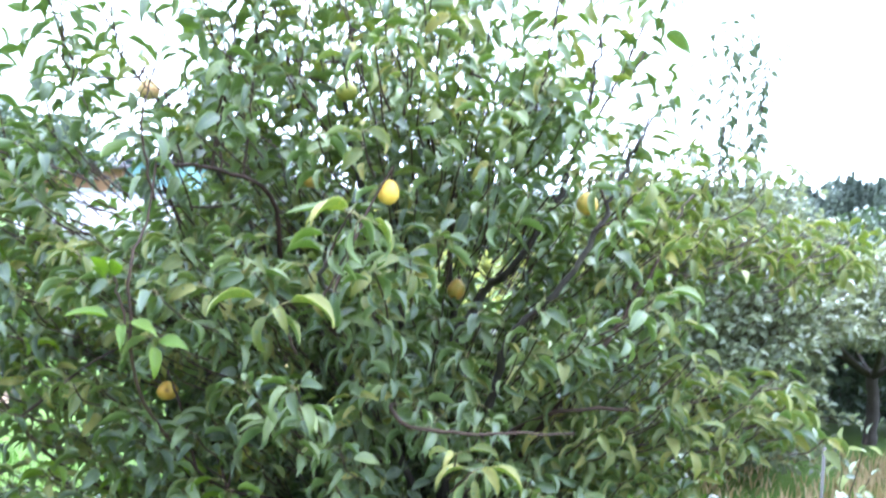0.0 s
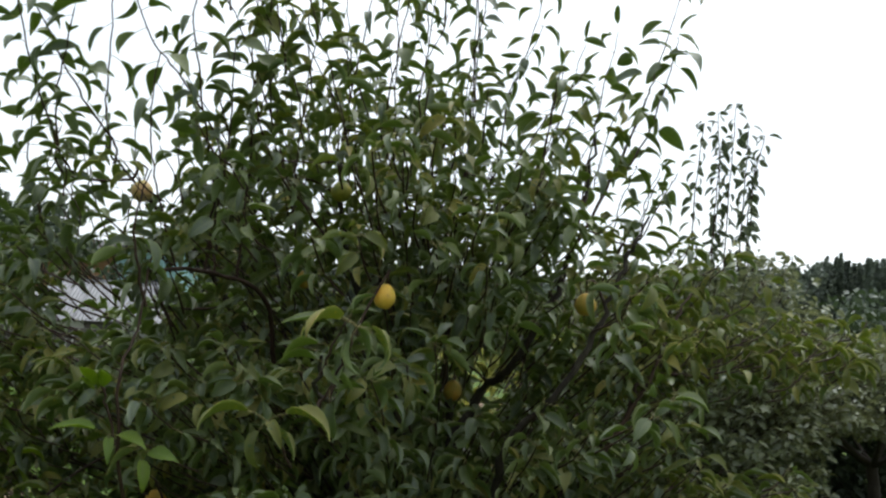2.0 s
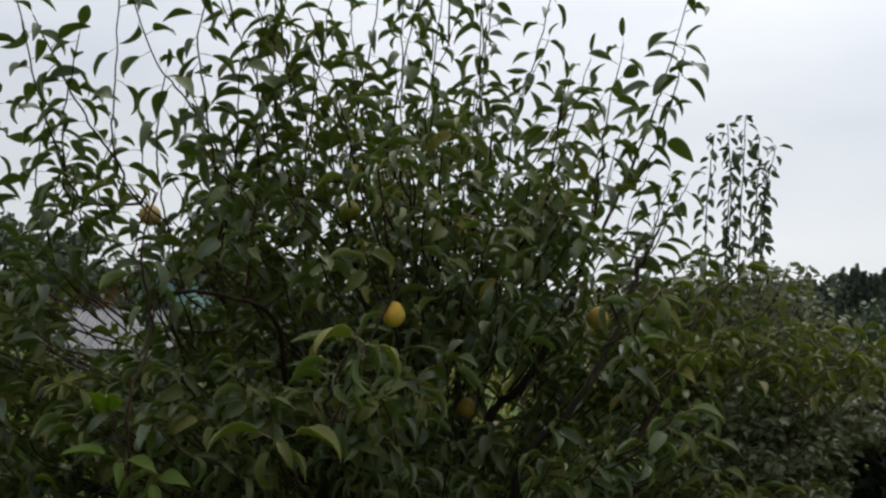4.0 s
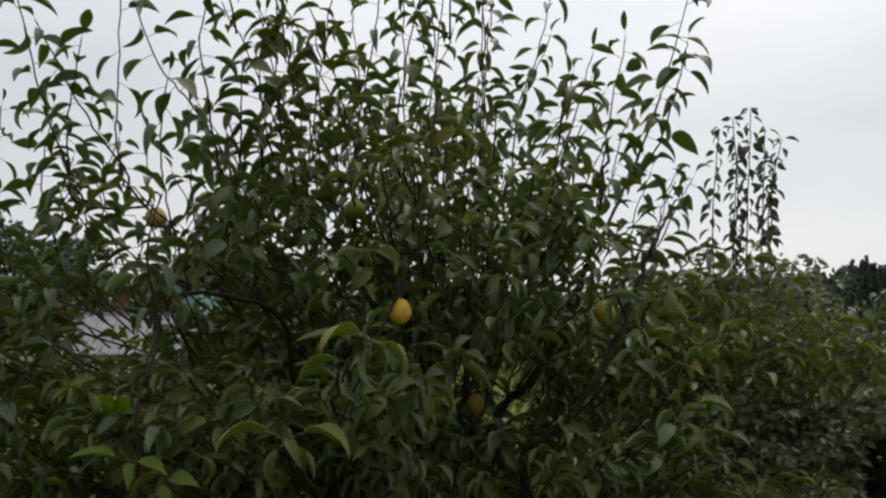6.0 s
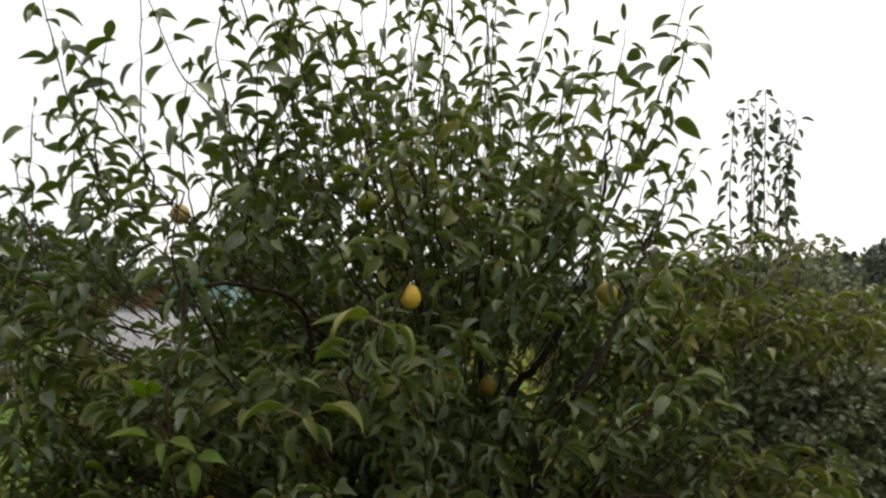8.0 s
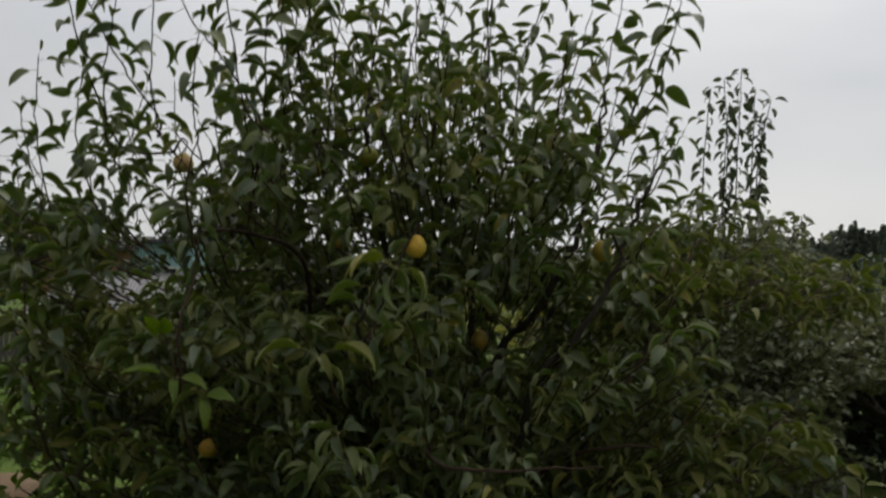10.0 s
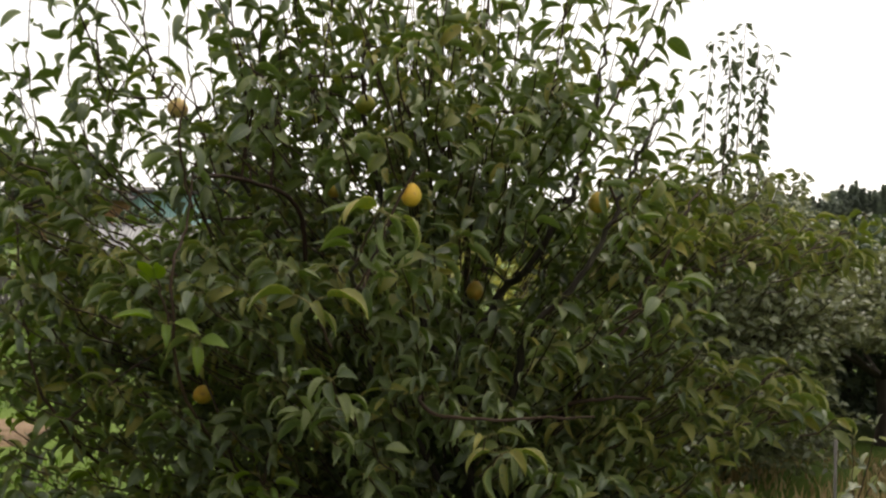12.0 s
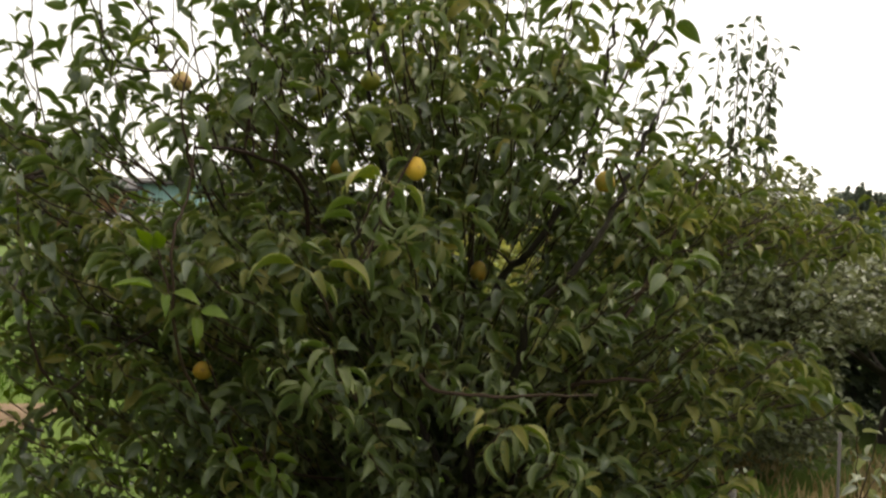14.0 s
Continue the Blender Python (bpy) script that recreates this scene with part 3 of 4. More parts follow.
blades("dry_grass", random.Random(32), [(1.7, 4.6, 3.9, 6.8), (-1.5, 1.5, 9, 15)], 20000, 0.14, [DRY_BLADE], "straw-coloured dry grass under the trees")


# ---- distance: woods along the horizon ----
def clump_tree(rng, at, tall, wide, count, leaf, foot=0.2, cone=0.0):
    """Leaf clumps of a far crown, as loose small faces with an uneven outline. cone: 1 for a spruce's taper."""
    verts, quads = [], []
    lobes = [(rng.uniform(-0.55, 0.55), rng.uniform(-0.55, 0.55), rng.uniform(0.25, 0.85), rng.uniform(0.35, 0.6)) for _ in range(7)]
    for _ in range(count):
        if cone:
            u = rng.random() ** 0.8
            tier = 1 - 0.25 * ((u * 9) % 1)
            a, r = rng.uniform(0, 6.28), wide * (1 - u) * tier * rng.uniform(0.35, 1.0) + 0.03 * wide
            p = Vector((r * math.cos(a), r * math.sin(a), tall * (foot + (1 - foot) * u) - 0.12 * r))
        else:
            lx, ly, lz, lr = rng.choice(lobes)
            d = Vector((rng.gauss(0, 1), rng.gauss(0, 1), rng.gauss(0, 1))).normalized() * lr * rng.uniform(0.55, 1.05)
            p = Vector(((lx + d.x) * wide, (ly + d.y) * wide, tall * (foot + (1 - foot) * min(1.05, max(0, lz + d.z * 0.42)))))
        n = Vector((rng.gauss(0, 1), rng.gauss(0, 1), rng.gauss(0, 1) + 0.6)).normalized()
        s = n.orthogonal().normalized() * leaf * rng.uniform(0.6, 1.4)
        t = n.cross(s) * rng.uniform(0.5, 0.9)
        p += Vector(at)
        k = len(verts)
        verts += [p - s, p - t * 0.8, p + s, p + t]
        quads.append((k, k + 1, k + 2, k + 3))
    return verts, quads


def make_woods():
    rng = random.Random(55)
    verts, quads = [], []

    def take(v, q):
        start = len(verts)
        verts.extend(v)
        quads.extend([tuple(start + i for i in f) for f in q])

    for k in range(460):
        ang = radians(-48 + 96 * (k + rng.random()) / 460)
        d = rng.uniform(145, 185)
        x, y = d * math.sin(ang), d * math.cos(ang)
        spruce = rng.random() < (0.75 if ang > radians(20) else 0.35)
        tall = rng.uniform(7.0, 9.4) + (1.8 if ang > radians(22.4) else 0) + 1.2 * noise.noise(Vector((ang * 9, 0, 0)))
        if spruce:
            take(*clump_tree(rng, (x, y, 0), tall * 1.08, rng.uniform(1.8, 2.8), 420, 0.34, 0.05, 1.0))
        else:
            take(*clump_tree(rng, (x, y, 0), tall * 0.92, rng.uniform(3.2, 4.6), 520, 0.36, 0.0))
    for k in range(240):
        ang = radians(15 + 18 * (k + rng.random()) / 240)
        d = rng.uniform(150, 170)
        tall = rng.uniform(8.4, 9.8) + (1.9 if ang > radians(22.4) else 0) + 0.6 * noise.noise(Vector((ang * 25, 3, 0)))
        take(*clump_tree(rng, (d * math.sin(ang), d * math.cos(ang), 0), tall, rng.uniform(2.6, 3.8), 480, 0.34, 0.0, rng.choice((0.0, 1.0, 1.0))))
    ob = new("far_woods", mesh_arrays("far_woods", [tuple(v) for v in verts], quads, [HAZED_WOODLAND]))
    tagged(ob, "dark mixed woods of spruce and birch along the horizon, greyed for haze", "woods", kind="stuff")


make_woods()


# ---- the neighbouring plot: fence, shed, house, bush, frame ----
def make_fence():
    rng = random.Random(12)
    fence = thing("fence", (-11, 19, 0), "low weathered grey wooden board fence at the lawn's edge", "fence")
    board = bmesh.new()
    box(board, (-0.045, -0.010, 0.06), (0.045, 0.010, 0.92), 0.004)
    first = part("board", board, OLD_WOOD, fence)
    k, x = 0, -4.2
    while x < 5.4:
        ob = first if k == 0 else new("board", first.data)
        ob.parent = fence
        ob.matrix_local = pose(x, rng.uniform(-0.004, 0.004), rng.uniform(-0.03, 0.02), 0, rng.uniform(-1.2, 1.2), 0)
        x += 0.118 + rng.uniform(-0.008, 0.012)
        k += 1
    for z in (0.28, 0.72):
        boxed("rail", (-4.3, 0.016, z - 0.035), (5.5, 0.05, z + 0.035), OLD_WOOD, fence)
    for px in np.arange(-4.2, 5.5, 1.9):
        boxed("post", (px - 0.045, 0.056, -0.05), (px + 0.045, 0.14, 0.98), OLD_WOOD, fence)


make_fence()


def make_shed():
    shed = thing("shed", (-7.8, 22, 0), "low limewashed shed with a pale sheet roof", "shed")
    boxed("wall", (-1.55, 0.2, -0.05), (1.65, 2.6, 1.0), LIME_WALL, shed, 0.01)
    boxed("door", (0.1, 0.155, 0.0), (0.75, 0.197, 0.95), OLD_WOOD, shed, 0.004, "grey plank door")
    # hipped roof of corrugated sheets, each a part
    sheets = 9
    for k in range(sheets):
        x0, x1 = -1.85 + 3.8 * k / sheets, -1.85 + 3.8 * (k + 1) / sheets + 0.03
        verts, quads = [], []
        ridges = 10
        for i in range(ridges + 1):
            x = x0 + (x1 - x0) * i / ridges
            hip = max(0.0, min(1.0, (x + 1.9) / 0.9))
            for v in (0, 1):
                u = v * hip
                z = 0.98 + 0.92 * u + 0.018 * math.cos(i * math.pi)
                y = 0.0 + 1.4 * u
                verts += [(x, y, z + 0.004 * (k % 2)), (x, y, z - 0.012 + 0.004 * (k % 2))]
        for i in range(ridges):
            a = 4 * i
            quads += [(a, a + 4, a + 6, a + 2), (a + 1, a + 3, a + 7, a + 5)]
        part_mesh("roof_sheet", mesh_arrays("roof_sheet", verts, quads, [SHEET_ROOF], smooth=False), shed)
    bm = bmesh.new()
    box(bm, (-1.0, 1.36, 1.86), (1.98, 1.46, 1.93), 0.01)
    part("ridge_cap", bm, SHEET_ROOF, shed)
    bm = bmesh.new()
    pts = [bm.verts.new(p) for p in ((-1.85, 2.85, 0.98), (1.95, 2.85, 0.98), (1.95, 1.42, 1.885), (-1.0, 1.42, 1.885), (-1.85, 2.85, 0.95), (1.95, 2.85, 0.95), (1.95, 1.42, 1.855), (-1.0, 1.42, 1.855))]
    for f in ((0, 1, 2, 3), (7, 6, 5, 4), (0, 4, 5, 1), (1, 5, 6, 2), (2, 6, 7, 3), (3, 7, 4, 0)):
        bm.faces.new([pts[i] for i in f])
    part("back_slope", bm, SHEET_ROOF, shed)


make_shed()


def make_house():
    house = thing("house", (-12.2, 35, 0), "orange-brown timber house with a turquoise veranda", "house")
    wall = boxed("wall", (-2.2, 0.04, -0.05), (0.9, 4.5, 3.05), LOG_WALL, house, 0.01, "orange-brown timber wall")
    for k in range(18):
        boxed("plank", (-2.24, -0.002 - 0.006 * (k % 2), 0.1 + 0.162 * k), (0.93, 0.036, 0.1 + 0.162 * k + 0.152), LOG_WALL, wall, 0.012)
    win = boxed("window", (-1.2, -0.03, 1.2), (-0.2, -0.012, 2.1), GLASS_DARK, house, 0.002, "dark glass window with a pale frame")
    for lo, hi in (((-1.3, -0.06, 1.1), (-1.2, -0.012, 2.2)), ((-0.2, -0.06, 1.1), (-0.1, -0.012, 2.2)), ((-1.2, -0.06, 2.1), (-0.2, -0.012, 2.2)), ((-1.2, -0.06, 1.1), (-0.2, -0.012, 1.2)), ((-0.73, -0.055, 1.2), (-0.67, -0.031, 2.1))):
        boxed("frame", lo, hi, LIME_WALL, win, 0.006)
    bm = bmesh.new()
    pts = [bm.verts.new(p) for p in ((-2.5, -0.35, 3.05), (1.2, -0.35, 3.05), (1.2, 2.27, 3.6), (-2.5, 2.27, 3.6), (-2.5, 4.9, 3.05), (1.2, 4.9, 3.05))]
    low = [bm.verts.new(v.co + Vector((0, 0, -0.1))) for v in pts]
    for f in ((0, 1, 2, 3), (3, 2, 5, 4)):
        bm.faces.new([pts[i] for i in f])
        bm.faces.new([low[i] for i in reversed(f)])
    for a, b in ((0, 1), (1, 2), (2, 5), (5, 4), (4, 3), (3, 0)):
        bm.faces.new((pts[a], low[a], low[b], pts[b]))
    part("roof", bm, DARK_ROOF, house, "dark felt roof")
    veranda = boxed("veranda", (0.96, 0.3, -0.05), (3.2, 3.6, 3.25), TURQUOISE, house, 0.01, "turquoise-painted boarded veranda")
    for k in range(18):
        x = 0.98 + 0.123 * k
        boxed("plank", (x, 0.262 - 0.005 * (k % 2), 0.1), (x + 0.115, 0.297, 3.2), TURQUOISE, veranda, 0.006)
    pane = boxed("window", (1.5, 0.225, 1.3), (2.6, 0.25, 2.3), GLASS_DARK, house, 0.002, "dark veranda window")
    for lo, hi in (((1.42, 0.2, 1.22), (1.5, 0.25, 2.38)), ((2.6, 0.2, 1.22), (2.68, 0.25, 2.38)), ((1.5, 0.2, 2.3), (2.6, 0.25, 2.38)), ((1.5, 0.2, 1.22), (2.6, 0.25, 1.3)), ((2.02, 0.21, 1.3), (2.08, 0.224, 2.3))):
        boxed("frame", lo, hi, LIME_WALL, pane, 0.006)
    boxed("veranda_roof", (0.9, 0.0, 3.26), (3.5, 3.9, 3.36), DARK_ROOF, house, 0.01)


make_house()


def make_frame():
    """A tall frame of steel pipe beside the bush."""
    ob = thing("pipe_frame", (-9.75, 18.2, 0), "tall dark steel pipe frame standing in the grass", "frame")
    for x in (-0.26, 0.24):
        v, q = tube([Vector((x, 0, -0.05)), Vector((x, 0, 1.7)), Vector((x, 0, 3.32))], 0.022, 0.022, 8)
        part_mesh("post", mesh_arrays("post", [tuple(p) for p in v], q, [DARK_STEEL]), ob)
    for z in (3.3, 2.75):
        v, q = tube([Vector((-0.3, 0, z)), Vector((0, 0, z)), Vector((0.28, 0, z))], 0.022, 0.022, 8)
        part_mesh("crossbar", mesh_arrays("crossbar", [tuple(p) for p in v], q, [DARK_STEEL]), ob)


make_frame()


def make_bush(name, place, tall, wide, count, leaf, label, category, mat, seed, group="", foot=0.1):
    rng = random.Random(seed)
    ob = thing(name, place, label, category, group)
    trunk = spline([(0, 0, -0.05), (0.05 * wide, 0, tall * 0.25), (0, 0.05 * wide, tall * 0.55)], 4)
    v, q = tube(trunk, 0.035 * tall, 0.015 * tall, 7)
    part_mesh("trunk", mesh_arrays("trunk", [tuple(p) for p in v], q, [BARK]), ob)
    for k in range(7):
        a = 0.9 * k
        out = Vector((math.cos(a) * wide * 0.6, math.sin(a) * wide * 0.6, tall * rng.uniform(0.55, 0.85)))
        v, q = tube(spline([(0, 0, tall * 0.2), out * 0.5, out], 4), 0.014 * tall, 0.005 * tall, 5)
        part_mesh("limb", mesh_arrays("limb", [tuple(p) for p in v], q, [BARK]), ob)
    v, q = clump_tree(rng, (0, 0, 0), tall, wide, count, leaf, foot)
    part_mesh("crown", mesh_arrays("crown", [tuple(p) for p in v], q, [mat]), ob, "dense dark green leaf clumps", "stuff")


make_bush("broadleaf_tree", (-13.0, 26, 0), 4.55, 3.0, 8000, 0.10, "round dark green broadleaf tree behind the fence", "tree", BUSH_LEAF, 71)
make_bush("broadleaf_tree", (-12.9, 32.5, 0), 4.5, 2.3, 4200, 0.11, "dark green garden tree in front of the timber house", "tree", BUSH_LEAF, 76, foot=0.55)
make_bush("broadleaf_tree", (-9.0, 41, 0), 4.9, 3.6, 6000, 0.13, "dark green tree behind the timber house", "tree", BUSH_LEAF, 77)
make_bush("shrub", (-8.6, 27, 0), 2.4, 1.3, 2600, 0.08, "dark green garden shrub beside the shed", "shrub", BUSH_LEAF, 72)
make_bush("shrub", (-4.6, 24, 0), 2.2, 1.6, 2600, 0.08, "dark green garden shrub beside the shed", "shrub", BUSH_LEAF, 73)
make_bush("shrub", (4.5, 22, 0), 2.3, 2.2, 2800, 0.09, "grey-green shrub in the orchard grass", "shrub", BUSH_LEAF, 74)
make_bush("shrub", (11.5, 24, 0), 2.4, 2.6, 2800, 0.09, "grey-green shrub in the orchard grass", "shrub", BUSH_LEAF, 75)


# ---- orchard trees behind ----
def orchard_tree(seed, base, crown, leaves_at, spurs, size, mats, label, group, tips=()):
    """A smaller pear tree. crown: centre and half-widths; tips: upright shoots (tip, foot)."""
    rng = random.Random(seed)
    tree = Tree(seed, FAR_LEAVES, size)
    tree.unrest = 0.9
    ob = thing("pear_tree", base, label, "tree", group)
    b, c, h = Vector(base), Vector(crown[0]), Vector(crown[1])
    fork = b + Vector((0, 0, 0.55))
    tree.limb([b + Vector((0, 0, -0.05)), b + Vector((0.02, 0, 0.3)), fork], 0.055, 0.042)
    for k in range(9):
        a = 0.7 * k + rng.uniform(-0.2, 0.2)
        end = c + Vector((h.x * 0.75 * math.cos(a), h.y * 0.75 * math.sin(a), h.z * rng.uniform(-0.1, 0.8)))
        tree.limb([fork, fork.lerp(end, 0.5) + Vector((0, 0, -0.08)), end], 0.026, 0.007, 6)
    for tip, foot in tips:
        mid = Vector(tip).lerp(Vector(foot), 0.5) + Vector((rng.uniform(-0.06, 0.06), rng.uniform(-0.05, 0.05), 0))
        # shoot leaves get the skin darkened for their backlit outline
        tree.warm = 1
        tree.shoot([tip, mid, foot], int(leaves_at * (Vector(tip) - Vector(foot)).length), 0.006, 0.003, size * 1.35, rooted=False, droop=0.65)
        tree.warm = 0
    for _ in range(spurs):
        d = Vector((rng.gauss(0, 1), rng.gauss(0, 1), rng.gauss(0, 1)))
        d = d / (abs(d.x) ** 3 + abs(d.y) ** 3 + abs(d.z) ** 3) ** (1 / 3) * rng.uniform(0.6, 1.02)
        lump = 1 + 0.22 * noise.noise(d * 2.1 + Vector((seed, 0, 0)))
        p = c + Vector((d.x * h.x, d.y * h.y, d.z * h.z)) * lump
        if p.z < 0.14:
            continue
        tree.spur(p, c + Vector((0, 0, -0.3)), 6, size, 0.14)
    tree.build(ob, mats, warm=[LEAF_SHOOT_SHADED])
    return ob


ROW = "pear trees in the row behind"
orchard_tree(101, (1.75, 6.6, 0), ((1.66, 6.3, 1.0), (1.0, 0.95, 0.98)), 30, 4200, 0.062, [LEAF_FAR], "smaller grey-green pear tree with tall upright shoots", ROW,
             (((1.81, 6.3, 2.93), (1.75, 6.3, 1.85)), ((2.02, 6.3, 3.06), (1.96, 6.3, 1.85)), ((2.13, 6.35, 2.93), (2.07, 6.35, 1.85)), ((2.22, 6.3, 2.86), (2.13, 6.3, 1.85)), ((2.17, 6.35, 2.74), (2.09, 6.3, 1.85)), ((1.90, 6.3, 3.0), (1.84, 6.3, 1.85)), ((1.92, 6.25, 2.82), (1.86, 6.25, 1.85)), ((2.42, 6.3, 2.06), (2.40, 6.3, 1.75))))
orchard_tree(102, (3.5, 7.4, 0), ((3.35, 7.2, 1.18), (1.15, 1.5, 0.36)), 10, 2600, 0.062, [LEAF_FAR], "low dense pear tree with dusty green leaves", ROW)
# added tree in dark bush leaf fills the gap where shade falls
orchard_tree(104, (3.7, 8.5, 0), ((3.7, 8.3, 0.55), (1.5, 0.7, 0.55)), 10, 1700, 0.09, [BUSH_LEAF], "low filler tree, leaves darkened for the shade under the row", ROW)
orchard_tree(103, (0.35, 5.6, 0), ((0.15, 5.3, 1.08), (0.75, 0.6, 0.60)), 8, 560, 0.075, [WARM_TOP], "young pear tree with yellow-green leaves", ROW)


# ---- stakes and a sapling in the dry grass ----
def make_stake(place, tall, r, mat, label):
    v, q = tube([Vector((0, 0, -0.08)), Vector((0.004, 0, tall * 0.5)), Vector((0.0, 0.003, tall))], r, r * 0.92, 8)
    n = len(v) - 8
    me = mesh_arrays("stake", [tuple(p) for p in v], list(q) + [(n, n + 1, n + 2, n + 3), (n, n + 3, n + 4, n + 7), (n + 4, n + 5, n + 6, n + 7)], [mat])
    ob = new("stake", me)
    ob.matrix_world = pose(*place, 1.0, 0.5, 0)
    tagged(ob, label, "stake", "stakes")


make_stake((1.575, 3.7, 0), 0.78, 0.007, OLD_WOOD, "thin grey wooden stake in dry grass")
make_stake((1.09, 3.5, 0), 0.62, 0.02, OLD_WOOD, "short grey wooden stake in the grass")


def make_sapling():
    rng = random.Random(61)
    tree = Tree(61, FAR_LEAVES, 0.075)
    ob = thing("sapling", (1.56, 3.45, 0), "thin sapling with pale green leaves beside a stake", "sapling")
    tree.limb([(1.56, 3.45, -0.04), (1.55, 3.44, 0.3), (1.54, 3.42, 0.55)], 0.006, 0.004, 6)
    for tip in ((1.62, 3.42, 0.88), (1.52, 3.40, 0.86), (1.66, 3.46, 0.72)):
        tree.shoot([tip, Vector(tip).lerp(Vector((1.54, 3.42, 0.55)), 0.5), (1.54, 3.42, 0.55)], 6, 0.003, 0.0015, 0.07, rooted=False)
    tree.build(ob, [LEAF_FAR])


make_sapling()


# ---- the pear tree in front ----
pear_tree = thing("pear_tree", (0.10, 2.55, 0), "bushy pear tree with drooping green leaves and yellow pears", "tree")
main = Tree(7, NEAR_LEAVES, 0.071)
PEARS = ((0.351, 2.166, 1.644), (-0.094, 1.902, 1.640), (-0.708, 2.318, 1.873), (-0.231, 2.365, 1.899), (-0.623, 2.283, 1.145), (0.07, 2.50, 1.41))
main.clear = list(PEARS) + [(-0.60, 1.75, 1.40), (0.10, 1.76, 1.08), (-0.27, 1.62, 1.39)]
OPENINGS = (
    (-1.26, 3.4, 1.52, 0.09), (-1.22, 3.4, 1.65, 0.08), (0.24, 3.4, 1.38, 0.09),
    (0.21, 2.48, 1.47, 0.045), (0.26, 2.47, 1.56, 0.04), (0.32, 2.47, 1.65, 0.03),
    (0.18, 2.3, 1.24, 0.035), (0.22, 2.25, 1.35, 0.035), (0.31, 2.2, 1.44, 0.045), (0.35, 2.2, 1.52, 0.05), (0.39, 2.2, 1.60, 0.045),
    (0.44, 2.2, 1.73, 0.03), (0.46, 2.2, 1.39, 0.025), (0.52, 2.2, 1.50, 0.03), (0.58, 2.25, 1.62, 0.02),
)


def thin_places(p):
    """How likely a leaf is missing: low by the lawn, and along camera lines to limbs and background."""
    if p.x < -0.75 and p.z < 1.16 - 1.2 * (p.x + 0.97):
        return 0.3
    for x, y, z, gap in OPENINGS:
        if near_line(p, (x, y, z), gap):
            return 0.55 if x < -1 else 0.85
    return 0.0


main.sparse = thin_places
main.unrest = 0.6
FORK = (0.10, 2.55, 0.66)
main.limb([(0.10, 2.55, -0.08), (0.12, 2.54, 0.1), (0.09, 2.56, 0.4), FORK], 0.075, 0.055, 10)
main.limb([FORK, (0.04, 2.52, 1.15), (0.15, 2.57, 1.40), (0.21, 2.48, 1.47), (0.32, 2.47, 1.65), (0.36, 2.5, 1.77), (0.40, 2.5, 1.94), (0.42, 2.5, 2.10)], 0.015, 0.0035)
main.limb([FORK, (0.14, 2.4, 1.0), (0.18, 2.3, 1.24), (0.22, 2.25, 1.35), (0.31, 2.2, 1.44), (0.39, 2.2, 1.60), (0.44, 2.2, 1.73), (0.47, 2.2, 1.79), (0.51, 2.25, 1.86)], 0.013, 0.003)
main.limb([FORK, (0.25, 2.35, 1.02), (0.39, 2.2, 1.28), (0.46, 2.2, 1.39), (0.52, 2.2, 1.50), (0.58, 2.25, 1.62), (0.64, 2.30, 1.70)], 0.0085, 0.0025)
main.limb([(0.46, 2.2, 1.39), (0.53, 2.3, 1.48), (0.76, 2.4, 1.48), (0.95, 2.45, 1.54), (1.08, 2.5, 1.60)], 0.006, 0.002, 6)
main.limb([(0.14, 2.4, 1.0), (0.30, 2.2, 1.15), (0.52, 2.2, 1.17), (0.72, 2.25, 1.20), (0.88, 2.3, 1.22)], 0.006, 0.002, 6)
main.limb([FORK, (-0.12, 2.5, 1.05), (-0.38, 2.45, 1.42), (-0.55, 2.4, 1.68), (-0.70, 2.35, 1.86), (-0.80, 2.3, 1.98)], 0.011, 0.0022)
main.limb([(-0.38, 2.45, 1.42), (-0.40, 2.3, 1.63), (-0.50, 2.1, 1.68), (-0.56, 1.9, 1.67)], 0.007, 0.004, 6)
main.limb([FORK, (-0.2, 2.55, 0.8), (-0.46, 2.25, 0.92), (-0.55, 1.85, 1.20), (-0.56, 1.75, 1.44), (-0.55, 1.80, 1.56), (-0.54, 1.84, 1.70)], 0.0055, 0.002, 6)
main.limb([FORK, (-0.4, 2.6, 0.75), (-0.78, 2.3, 0.9), (-0.91, 2.05, 1.14), (-0.95, 2.0, 1.32), (-0.97, 2.0, 1.46), (-1.0, 2.05, 1.60)], 0.0055, 0.002, 6)
main.limb([FORK, (0.0, 2.6, 1.1), (-0.14, 2.55, 1.5), (-0.24, 2.47, 1.85), (-0.24, 2.5, 2.12)], 0.018, 0.003)
main.limb([FORK, (0.08, 2.7, 1.2), (0.05, 2.65, 1.6), (0.08, 2.55, 1.99)], 0.016, 0.003)
main.limb([(0.14, 2.4, 1.0), (-0.06, 2.05, 1.18), (-0.03, 1.85, 1.18), (0.11, 1.80, 1.18), (0.29, 1.80, 1.19)], 0.006, 0.0022, 6)
main.limb([(-0.14, 2.55, 1.5), (-0.18, 2.1, 1.42), (-0.20, 1.75, 1.46), (-0.19, 1.67, 1.53)], 0.010, 0.003, 6)
main.limb([(0.36, 2.5, 1.77), (0.44, 2.6, 1.90), (0.55, 2.75, 2.10), (0.62, 2.8, 2.27)], 0.006, 0.0025, 6)

